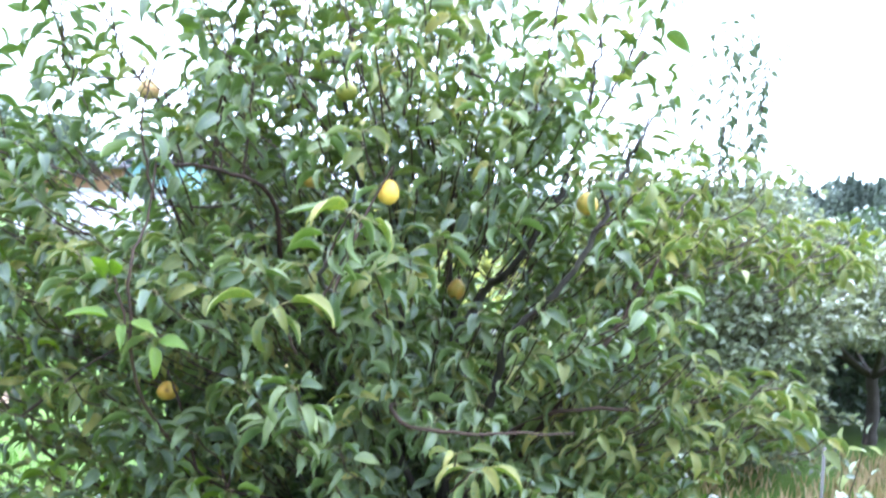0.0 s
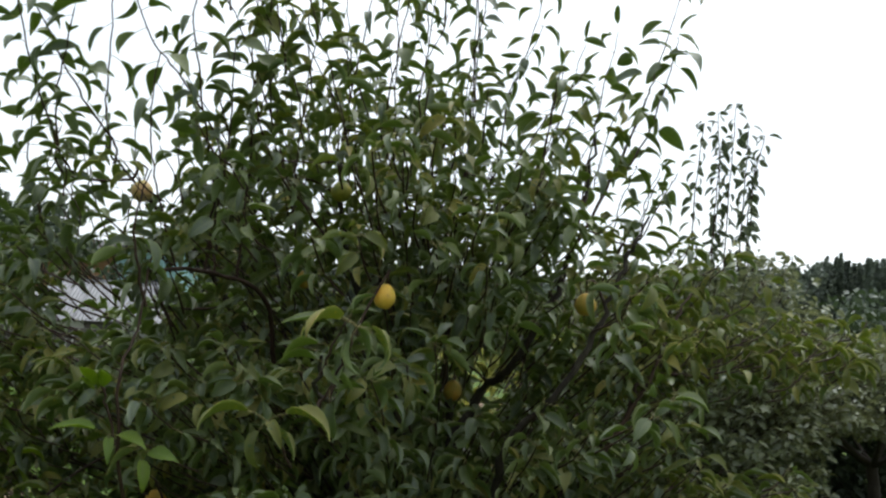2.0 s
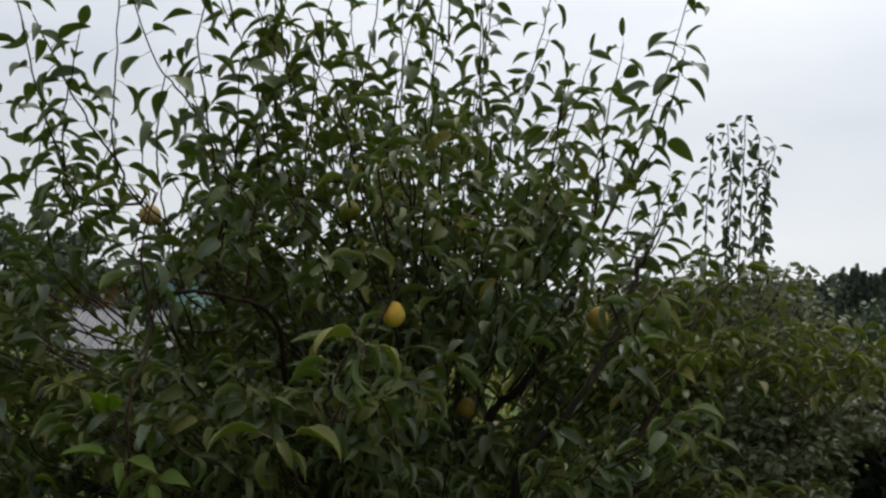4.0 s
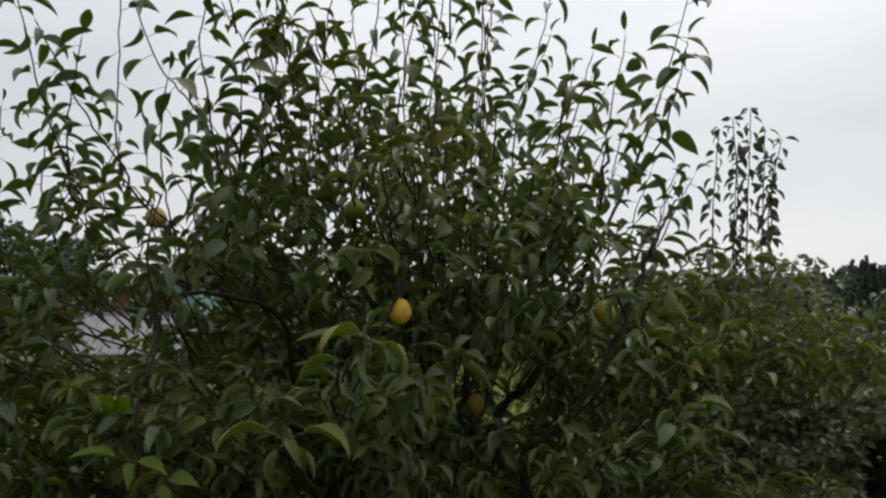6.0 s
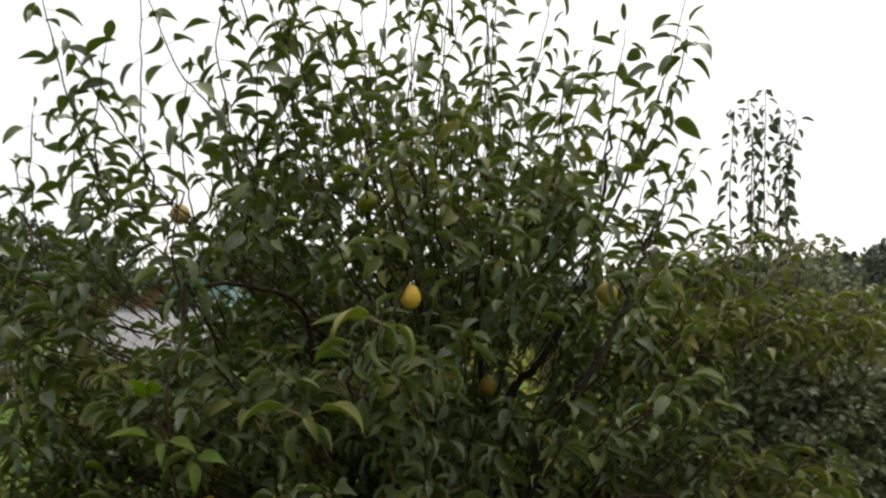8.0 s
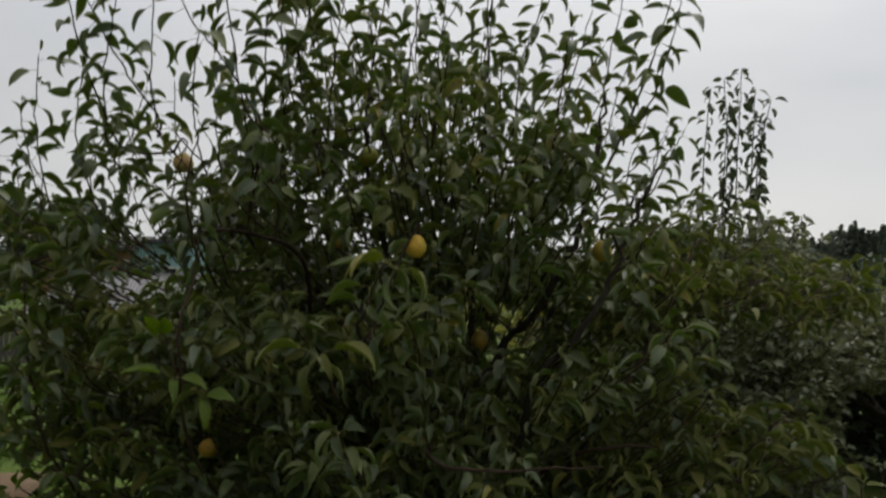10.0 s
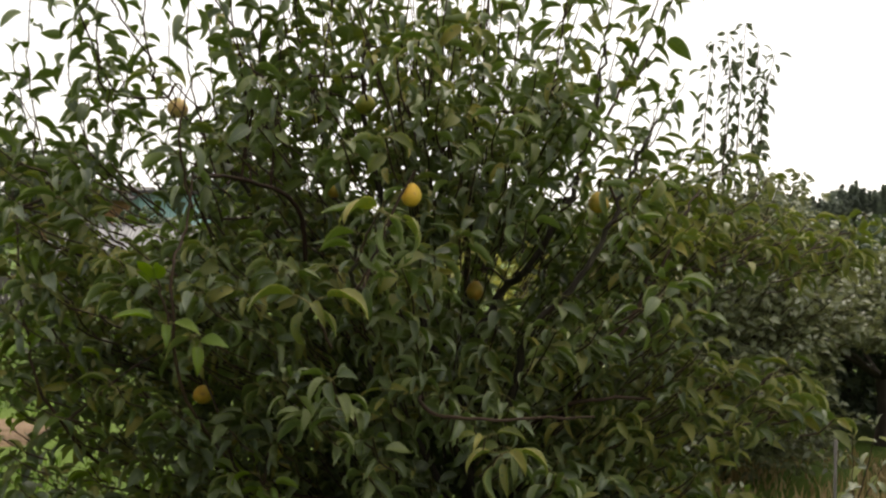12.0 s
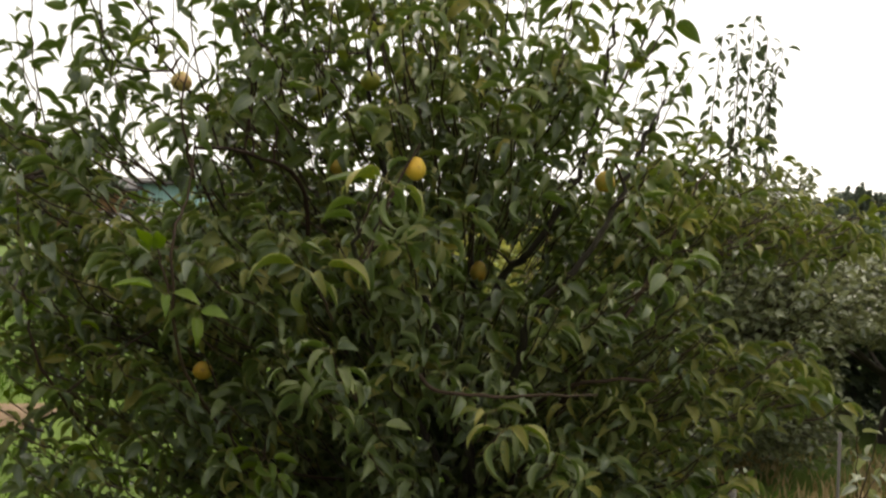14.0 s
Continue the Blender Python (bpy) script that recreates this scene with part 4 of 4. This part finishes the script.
# shoots of the top, tip first
main.shoot([(-0.93, 2.0, 2.36), (-0.88, 2.0, 2.16), (-0.86, 2.05, 2.05), (-0.81, 2.1, 1.90)], 20)
main.shoot([(-0.88, 2.0, 2.26), (-0.82, 2.02, 2.14), (-0.77, 2.05, 2.04), (-0.71, 2.1, 1.95)], 13)
main.shoot([(-0.78, 2.0, 2.22), (-0.82, 2.05, 2.06), (-0.83, 2.1, 1.90)], 12)
main.shoot([(-0.70, 2.0, 2.42), (-0.70, 2.0, 2.15), (-0.70, 2.0, 2.01), (-0.70, 2.05, 1.93)], 6, 0.003, bare=0.35)
main.shoot([(-0.70, 2.0, 2.36), (-0.61, 2.0, 2.16), (-0.55, 2.05, 2.08), (-0.48, 2.1, 1.95)], 16)
main.shoot([(-0.58, 1.95, 2.12), (-0.59, 1.95, 2.00), (-0.60, 2.0, 1.93)], 4, 0.0025, bare=0.4)
main.shoot([(-0.50, 2.05, 2.42), (-0.54, 2.05, 2.24), (-0.53, 2.1, 2.10), (-0.49, 2.15, 1.80)], 22)
main.shoot([(-0.46, 2.1, 2.20), (-0.46, 2.1, 2.08), (-0.46, 2.1, 1.96)], 8)
main.shoot([(-0.43, 2.2, 2.33), (-0.44, 2.2, 2.19), (-0.43, 2.2, 1.97)], 15)
main.shoot([(-0.40, 2.2, 2.48), (-0.40, 2.2, 2.19), (-0.38, 2.25, 1.98)], 18)
main.shoot([(-0.17, 2.5, 2.62), (-0.20, 2.5, 2.35), (-0.24, 2.5, 2.12), (-0.25, 2.45, 1.90)], 24)
main.shoot([(-0.05, 2.4, 2.55), (-0.10, 2.4, 2.33), (-0.14, 2.4, 2.09)], 16)
main.shoot([(0.00, 2.6, 2.60), (-0.03, 2.6, 2.37), (-0.05, 2.55, 2.10)], 16)
main.shoot([(0.09, 2.5, 2.62), (0.09, 2.5, 2.26), (0.08, 2.5, 1.99)], 24)
main.shoot([(0.15, 2.6, 2.64), (0.11, 2.6, 2.40), (0.10, 2.6, 2.13)], 18)
main.shoot([(0.30, 2.55, 2.62), (0.24, 2.55, 2.34), (0.19, 2.55, 2.21), (0.16, 2.5, 1.99)], 22)
main.shoot([(0.40, 2.6, 2.36), (0.32, 2.6, 2.10), (0.24, 2.55, 1.94)], 12)
main.shoot([(0.37, 2.62, 2.25), (0.30, 2.62, 2.06), (0.24, 2.58, 1.94)], 9)
main.shoot([(0.48, 2.55, 2.39), (0.45, 2.55, 2.25), (0.41, 2.5, 2.07), (0.38, 2.45, 1.92)], 18)
main.shoot([(0.77, 2.88, 2.72), (0.67, 2.85, 2.40), (0.62, 2.8, 2.27), (0.55, 2.75, 2.10)], 20, size=0.085)
main.shoot([(0.71, 2.8, 2.46), (0.69, 2.8, 2.36), (0.61, 2.75, 2.14), (0.54, 2.7, 2.03)], 16, size=0.085)
main.shoot([(0.72, 2.8, 2.05), (0.68, 2.8, 1.98), (0.59, 2.7, 1.84)], 11)
main.shoot([(-0.96, 2.3, 2.14), (-0.98, 2.3, 1.94), (-0.92, 2.3, 1.72)], 20, size=0.064)
main.shoot([(-1.04, 2.2, 2.12), (-1.04, 2.2, 1.90), (-0.98, 2.2, 1.65)], 20, size=0.064)
main.shoot([(-1.10, 2.25, 1.98), (-1.07, 2.25, 1.84), (-1.02, 2.25, 1.66)], 13, size=0.064)
main.shoot([(-0.73, 2.3, 2.08), (-0.71, 2.3, 1.86), (-0.66, 2.3, 1.62)], 12, 0.003)
main.shoot([(-0.62, 2.25, 2.12), (-0.61, 2.28, 1.92), (-0.58, 2.3, 1.70)], 11, 0.003)
main.shoot([(-0.86, 2.3, 1.98), (-0.80, 2.3, 1.82), (-0.72, 2.3, 1.62)], 10, 0.003)
main.shoot([(-0.54, 1.80, 1.86), (-0.56, 1.78, 1.74), (-0.54, 1.82, 1.60)], 9)
main.shoot([(-0.14, 1.62, 1.60), (-0.17, 1.64, 1.55), (-0.19, 1.67, 1.50)], 9)


# the twig beside the ripe pear, with its arched leaves
HUB = Vector((-0.125, 1.60, 1.585))
main.shoot([HUB, (-0.15, 1.63, 1.52), (-0.19, 1.67, 1.44)], 2, 0.003, 0.002)
main.warm = 1
main.leaf(HUB, (-1, -0.15, 0.25), 0.092, 2, 0.0)
main.leaf(HUB, (-0.7, -0.7, 0.30), 0.080, 2, 0.1)
main.leaf(HUB, (1, -0.3, -0.2), 0.070, 7, -0.1)
main.leaf(HUB, (0.9, 0.1, -0.45), 0.075, 3, 0.0)
main.warm = 0
main.leaf(HUB, (-0.25, -0.35, -0.9), 0.062, 5, 0.5)
main.leaf(HUB, (0.1, 0.9, -0.1), 0.08, 1, 0.0)

main.shoot([(-0.59, 1.73, 1.47), (-0.575, 1.74, 1.42), (-0.56, 1.75, 1.35)], 1, 0.003, 0.002, rooted=False)
main.cluster((-0.59, 1.73, 1.44), (((-0.35, -0.5, 0.9), 0.8, 6, 0.5), ((0.35, -0.6, 0.8), 0.8, 6, -0.6), ((0.1, -0.3, 0.9), 0.75, 9, 0.0), ((-0.6, -0.3, 0.7), 0.6, 0, 0.9)), 0.07, 2)
main.cluster((-0.57, 1.74, 1.37), (((-0.9, -0.5, 0.2), 1.1, 0, -0.5), ((0.95, -0.4, -0.1), 1.15, 6, 0.4), ((0.3, -0.9, -0.3), 1.0, 1, 0.0)), 0.06, 2)
main.cluster((-0.53, 1.80, 1.33), (((0.9, -0.4, 0.0), 1.2, 6, 0.7), ((0.4, -0.8, -0.5), 0.9, 2, 0.0)), 0.062, 2)
main.shoot([(0.10, 1.76, 1.12), (0.09, 1.80, 1.10), (0.06, 1.86, 1.05)], 1, 0.003, 0.002, rooted=False)
main.cluster((0.10, 1.76, 1.12), (((1.0, -0.3, 0.1), 1.2, 7, 0.0), ((0.4, -0.9, 0.2), 1.0, 3, 0.3), ((-0.9, -0.5, 0.1), 1.1, 2, 0.0), ((-0.4, -0.6, -0.7), 0.9, 5, 0.8), ((0.1, -0.5, -0.9), 0.9, 4, 0.4)), 0.078, 1)
main.shoot([(-0.27, 1.62, 1.42), (-0.26, 1.66, 1.39), (-0.24, 1.72, 1.33)], 1, 0.003, 0.002, rooted=False)
main.cluster((-0.27, 1.62, 1.42), (((1.0, -0.4, 0.3), 1.15, 2, 0.0), ((-0.9, -0.4, 0.35), 1.1, 2, 0.1), ((0.3, -0.9, 0.0), 0.9, 3, 0.4), ((-0.4, -0.7, -0.6), 0.9, 8, 0.0), ((0.6, -0.2, -0.7), 1.0, 4, -0.4)), 0.075, 1)

main.cluster((-0.745, 2.27, 1.872), (((0.5, -0.7, -0.8), 0.8, 2, 0.0), ((-0.8, -0.3, -0.2), 1.0, 1, 0.0)), 0.075, 0)
main.cluster((0.365, 2.11, 1.69), (((-0.25, -0.6, -0.8), 0.95, 1, 0.3), ((0.7, -0.4, -0.5), 1.0, 2, 0.2), ((-0.8, -0.2, 0.1), 1.0, 3, 0.2)), 0.066, 0)
main.cluster((-0.33, 2.33, 1.715), (((0.6, -0.5, -0.6), 1.0, 1, 0.3), ((-0.5, -0.6, -0.6), 0.95, 2, 0.2)), 0.07, 0)

crown_rng = random.Random(17)


def crown_top(x):
    """Height up to which the crown is closed."""
    return 1.74 + 0.27 * math.exp(-((x + 0.11) / 0.46) ** 4) + 0.04 * math.sin(x * 9)


# upright shoots that thin out towards the top
for _ in range(35):
    x = crown_rng.gauss(-0.10, 0.30)
    if not -0.66 < x < 0.42:
        continue
    y = crown_rng.uniform(2.1, 3.0)
    foot = crown_top(x) - crown_rng.uniform(0.05, 0.2)
    tall = crown_rng.uniform(0.25, 0.62) * (1 - 0.5 * abs(x + 0.08))
    lean = Vector((0.12 * x + crown_rng.uniform(-0.11, 0.11), crown_rng.uniform(-0.08, 0.08), 0))
    a = Vector((x, y, foot))
    # half the shoots go yellow, as if the sky shone through them
    main.warm = int(crown_rng.random() < 0.5)
    main.shoot([a + lean * 2 + Vector((0, 0, tall)), a + lean * 0.8 + Vector((0, 0, tall * 0.5)), a], int(tall * 29), 0.0019, size=0.066, rooted=False)
for _ in range(13):
    x, y = crown_rng.uniform(-1.18, -0.55), crown_rng.uniform(1.95, 2.7)
    tall = crown_rng.uniform(0.12, 0.32)
    a = Vector((x, y, 1.72))
    main.shoot([a + Vector((crown_rng.uniform(-0.08, 0.04), 0, tall)), a + Vector((0, 0, tall * 0.5)), a], int(tall * 40), 0.0019, size=0.064, rooted=False)
for _ in range(5):
    x, y = crown_rng.uniform(0.38, 0.68), crown_rng.uniform(2.5, 2.85)
    tall = crown_rng.uniform(0.10, 0.30)
    a = Vector((x, y, 1.78 + 0.2 * crown_rng.random()))
    main.warm = int(crown_rng.random() < 0.4)
    main.shoot([a + Vector((0.3 * tall, 0, tall)), a + Vector((0.1 * tall, 0, tall * 0.5)), a], int(tall * 38), 0.0019, size=0.066, rooted=False)

main.warm = 0
for _ in range(9):
    x, y = crown_rng.uniform(-0.95, -0.6), crown_rng.uniform(2.0, 2.6)
    tall = crown_rng.uniform(0.08, 0.22)
    a = Vector((x, y, 1.74 + 0.14 * crown_rng.random()))
    main.shoot([a + Vector((crown_rng.uniform(-0.06, 0.06), 0, tall)), a + Vector((0, 0, tall * 0.5)), a], int(5 + tall * 30), 0.0019, size=0.06, rooted=False)
# leaf rosettes above the closed crown, thinning upwards
for _ in range(72):
    x = crown_rng.gauss(-0.10, 0.27)
    z = crown_top(x) + abs(crown_rng.gauss(0, 0.21))
    if not -0.62 < x < 0.40 or z > 2.62:
        continue
    # yellow skin again as painted backlight on the top rosettes
    main.warm = int(crown_rng.random() < 0.45)
    main.spur((x, crown_rng.uniform(2.0, 2.95), z), (x * 0.8, 2.6, z - 0.5), crown_rng.choice((3, 4, 5)), 0.07, 0.1)

# leaf rosettes of the closed crown
made = 0
while made < 1080:
    x, y, z = crown_rng.uniform(-1.12, 0.66), crown_rng.uniform(1.62, 3.0), crown_rng.uniform(0.66, 2.1)
    if z > crown_top(x) + 0.02 or x > (0.165 if z < 1.42 else 0.26) * (y + 0.13):
        continue
    front = 1.70 + 0.25 * abs(x + 0.1) ** 2 + 0.35 * max(0, z - 1.55) + 0.20 * noise.noise(Vector((x * 4.2, z * 4.2, 2)))
    if y < front or (y > front + 0.6 and crown_rng.random() < 0.35) or ((x + 0.15) / 1.08) ** 2 + ((y - 2.62) / 1.05) ** 2 > 1:
        continue
    if z > 1.80 and crown_rng.random() < 0.2:
        continue
    if noise.noise(Vector((x * 4.5, y * 3.0, z * 4.5 + 7))) < 0.02:
        continue
    main.warm = int(crown_rng.random() < (0.2 if x > -0.5 else 0.3))
    main.spur((x, y, z), (0.0, 2.6, z - 0.35), crown_rng.choice((7, 8, 9, 10)), 0.060)
    made += 1
for _ in range(150):
    x, z = crown_rng.uniform(-1.02, -0.35), crown_rng.uniform(0.75, 1.4)
    main.warm = crown_rng.choice((0, 0, 0, 1, 1, 2))
    main.spur((x, crown_rng.uniform(1.95, 2.7), z), (-0.1, 2.5, z - 0.3), 7, 0.062, 0.06)
main.warm = 0
# the low side branches over the lawn
for _ in range(40):
    x, z = crown_rng.uniform(-1.02, -0.62), crown_rng.uniform(0.72, 1.15)
    main.warm = crown_rng.choice((0, 0, 1, 2))
    main.spur((x, crown_rng.uniform(2.0, 2.6), z), (-0.4, 2.5, z - 0.2), 6, 0.062, 0.06)
for _ in range(34):
    x, z = crown_rng.uniform(-1.22, -0.86), crown_rng.uniform(1.22, 1.66)
    main.warm = crown_rng.choice((0, 1, 1, 2))
    main.spur((x, crown_rng.uniform(1.95, 2.5), z), (-0.7, 2.4, z - 0.3), 7, 0.062, 0.07)
main.warm = 0
# the shaded back of the crown
for _ in range(420):
    x, z = crown_rng.uniform(-0.85, 0.45), crown_rng.uniform(0.3, 1.45)
    main.spur((x, crown_rng.uniform(2.5, 3.2), z), (0.0, 2.6, z - 0.3), 7, 0.08)
for _ in range(720):
    x, z = crown_rng.uniform(-1.05, 0.55), 0.3 + 1.4 * crown_rng.random() ** 1.3
    y = 2.7 + 0.75 * crown_rng.random() * math.sqrt(max(0.1, 1 - ((x + 0.2) / 0.95) ** 2))
    main.spur((x, y, z), (0.0, 2.6, z - 0.3), 6, 0.08)
for _ in range(170):
    x, z = crown_rng.uniform(-0.55, 0.36), 1.48 + 0.55 * crown_rng.random() ** 1.2
    main.warm = int(crown_rng.random() < 0.25)
    main.spur((x, crown_rng.uniform(2.45, 3.1), z), (0.0, 2.6, z - 0.4), crown_rng.choice((5, 6, 7)), 0.07)
for _ in range(20):
    x, z = crown_rng.uniform(-0.66, -0.32), crown_rng.uniform(1.70, 2.02)
    main.spur((x, crown_rng.uniform(2.2, 2.7), z), (-0.3, 2.5, z - 0.3), 5, 0.062, 0.08)
for _ in range(18):
    x, z = crown_rng.uniform(-0.95, -0.58), crown_rng.uniform(1.62, 1.84)
    main.spur((x, crown_rng.uniform(2.1, 2.5), z), (-0.5, 2.4, z - 0.3), 5, 0.062)
# side branches that reach out over the row behind, high and low, with the row showing between them
for _ in range(115):
    x = 0.45 + 0.68 * crown_rng.random() ** 1.35
    z = 1.60 - 0.03 * x + crown_rng.gauss(0, 0.085 - 0.03 * x)
    main.warm = int(crown_rng.random() < 0.92)
    main.spur((x, 2.25 + 0.25 * x + crown_rng.uniform(-0.2, 0.2), z), (0.3, 2.3, 1.4), crown_rng.choice((5, 6, 7)), 0.055, 0.08)
for _ in range(70):
    x, z = 0.36 + 0.28 * crown_rng.random(), crown_rng.uniform(0.9, 1.5)
    main.warm = int(crown_rng.random() < 0.3)
    main.spur((x, crown_rng.uniform(2.15, 2.6), z), (0.2, 2.4, z - 0.3), crown_rng.choice((5, 6)), 0.058)
for _ in range(75):
    x = 0.30 + 0.62 * crown_rng.random()
    main.warm = int(crown_rng.random() < 0.75)
    main.spur((x, crown_rng.uniform(2.1, 2.45), 1.13 + 0.06 * x + crown_rng.gauss(0, 0.055)), (0.2, 2.3, 1.0), crown_rng.choice((5, 6, 7)), 0.062, 0.07)
for _ in range(26):
    x, z = 0.24 + 0.42 * crown_rng.random(), crown_rng.uniform(1.48, 1.86)
    main.warm = int(crown_rng.random() < 0.4)
    main.spur((x, crown_rng.uniform(2.3, 2.75), z), (0.2, 2.5, z - 0.3), crown_rng.choice((5, 6)), 0.062, 0.08)
for _ in range(90):
    x, z = 0.10 + 0.55 * crown_rng.random(), crown_rng.uniform(0.5, 1.08)
    main.warm = int(crown_rng.random() < 0.4)
    main.spur((x, crown_rng.uniform(2.1, 2.7), z), (0.1, 2.5, z - 0.3), crown_rng.choice((6, 7)), 0.064, 0.08)
for _ in range(120):
    x, z = crown_rng.uniform(0.25, 0.84), crown_rng.uniform(0.45, 1.02)
    main.warm = int(crown_rng.random() < 0.5)
    main.spur((x, crown_rng.uniform(2.15, 2.6), z), (0.2, 2.4, z - 0.2), 6, 0.06, 0.06)
for _ in range(20):
    x, z = crown_rng.uniform(0.52, 0.80), crown_rng.uniform(1.64, 1.86)
    main.warm = int(crown_rng.random() < 0.5)
    main.spur((x, crown_rng.uniform(2.5, 2.9), z), (0.4, 2.6, z - 0.2), 5, 0.064, 0.08)
main.warm = 0


# ---- pears ----
def make_pear(place, wide, tall, mat, label, tilt=0.0, seed=0):
    """A small round-bellied pear that hangs by its stalk from a twig of the tree."""
    rng = random.Random(seed)
    rings, sides = 11, 14
    verts, quads = [], []
    for i in range(rings + 1):
        u = i / rings
        r = wide / 2 * (max(1e-4, math.sin(math.pi * u)) ** 0.62) * (1.0 - 0.15 * max(0, u - 0.35) / 0.65) * 1.03
        z = -tall / 2 + tall * u + (0.05 * tall if i == 0 else 0) - (0.03 * tall if i == rings else 0)
        for k in range(sides):
            a = 2 * math.pi * k / sides
            rr = r * (1 + 0.035 * math.sin(2 * a + seed) + 0.02 * math.sin(5 * a + 2 * u))
            verts.append((rr * math.cos(a), rr * math.sin(a), z))
    for i in range(rings):
        for k in range(sides):
            quads.append((sides * i + k, sides * i + (k + 1) % sides, sides * (i + 1) + (k + 1) % sides, sides * (i + 1) + k))
    ob = new("pear", mesh_arrays("pear", verts, quads, [mat]))
    ob.matrix_world = pose(*place, rng.uniform(-6, 6), tilt, rng.uniform(0, 360))
    tagged(ob, label, "pear", "pears on the tree")
    top = Vector((0.004, 0, tall / 2 + 0.026))
    v, q = tube(spline([(0, 0, tall * 0.44), (0.002, 0, tall / 2 + 0.012), top], 3), 0.0016, 0.0021, 6)
    part_mesh("stalk", mesh_arrays("stalk", [tuple(p) for p in v], q, [TWIG]), ob, "brown woody stalk")
    bm = bmesh.new()
    for k in range(5):
        a = 1.2566 * k
        d = Vector((math.cos(a), math.sin(a), 0))
        s = Vector((-d.y, d.x, 0)) * 0.0022
        z = Vector((0, 0, -tall * 0.47))
        f = [bm.verts.new(z + s), bm.verts.new(z - s), bm.verts.new(z + d * 0.006 - Vector((0, 0, 0.004)))]
        bm.faces.new(f)
    part("calyx", bm, TWIG, ob, "dry brown calyx")
    hang = ob.matrix_world @ top
    foot = main.nearest(hang)
    mid = hang.lerp(foot, 0.45) + Vector((0, 0, 0.02))
    main.twigs.append(tube(spline([foot, mid, hang], 4), 0.004, 0.0022, 5))
    for k in range(4):
        a = rng.uniform(0, 6.28)
        main.leaf(hang.lerp(mid, 0.3), (math.cos(a), abs(math.sin(a)), 0.4), 0.08)


YELLOW, GREEN = "small ripe yellow pear hanging among leaves", "small green-yellow pear half hidden by leaves"
make_pear((-0.094, 1.902, 1.640), 0.044, 0.056, PEAR_RIPE, YELLOW, 3, 1)
make_pear((-0.708, 2.318, 1.873), 0.054, 0.058, PEAR_RUSSET, "peach-coloured pear with a brown flush", 12, 2)
make_pear((0.351, 2.166, 1.644), 0.048, 0.058, PEAR_DULL, "dull orange-yellow pear half hidden by leaves", -5, 3)
make_pear((-0.231, 2.365, 1.899), 0.054, 0.058, PEAR_GREEN, GREEN, 0, 4)
make_pear((-0.315, 2.42, 1.679), 0.044, 0.052, PEAR_DULL, "small brownish pear hidden behind leaves", 8, 5)
make_pear((-0.623, 2.283, 1.145), 0.050, 0.052, PEAR_RIPE, "round ripe yellow pear low in the crown", -8, 6)
make_pear((0.16, 2.40, 1.84), 0.05, 0.06, PEAR_GREEN, GREEN, 0, 7)
make_pear((-0.38, 2.40, 1.87), 0.05, 0.058, PEAR_GREEN, GREEN, 5, 8)
make_pear((0.07, 2.50, 1.41), 0.05, 0.062, PEAR_DULL, YELLOW, -10, 9)
make_pear((-0.66, 2.24, 1.23), 0.048, 0.054, PEAR_GREEN, GREEN, 5, 10)
make_pear((-0.55, 2.35, 1.01), 0.048, 0.052, PEAR_GREEN, GREEN, 0, 11)
make_pear((-0.44, 2.30, 1.00), 0.048, 0.052, PEAR_GREEN, GREEN, 4, 12)
make_pear((0.31, 2.50, 1.60), 0.045, 0.055, PEAR_GREEN, GREEN, 10, 13)
make_pear((-0.20, 2.20, 1.41), 0.05, 0.06, PEAR_GREEN, GREEN, -4, 14)

main.build(pear_tree, [LEAF_TOP, LEAF_LOW, STALK], ([LEAF_TOP_ONE, LEAF_LOW_ONE, STALK], [WARM_TOP_ONE, LEAF_LOW_ONE, STALK], [LEAF_YOUNG_ONE, LEAF_YOUNG_ONE, STALK]),
           near=lambda p: p.y + 0.15 * abs(p.x), warm=[WARM_TOP, LEAF_LOW, STALK], young=[LEAF_YOUNG, LEAF_YOUNG, STALK])
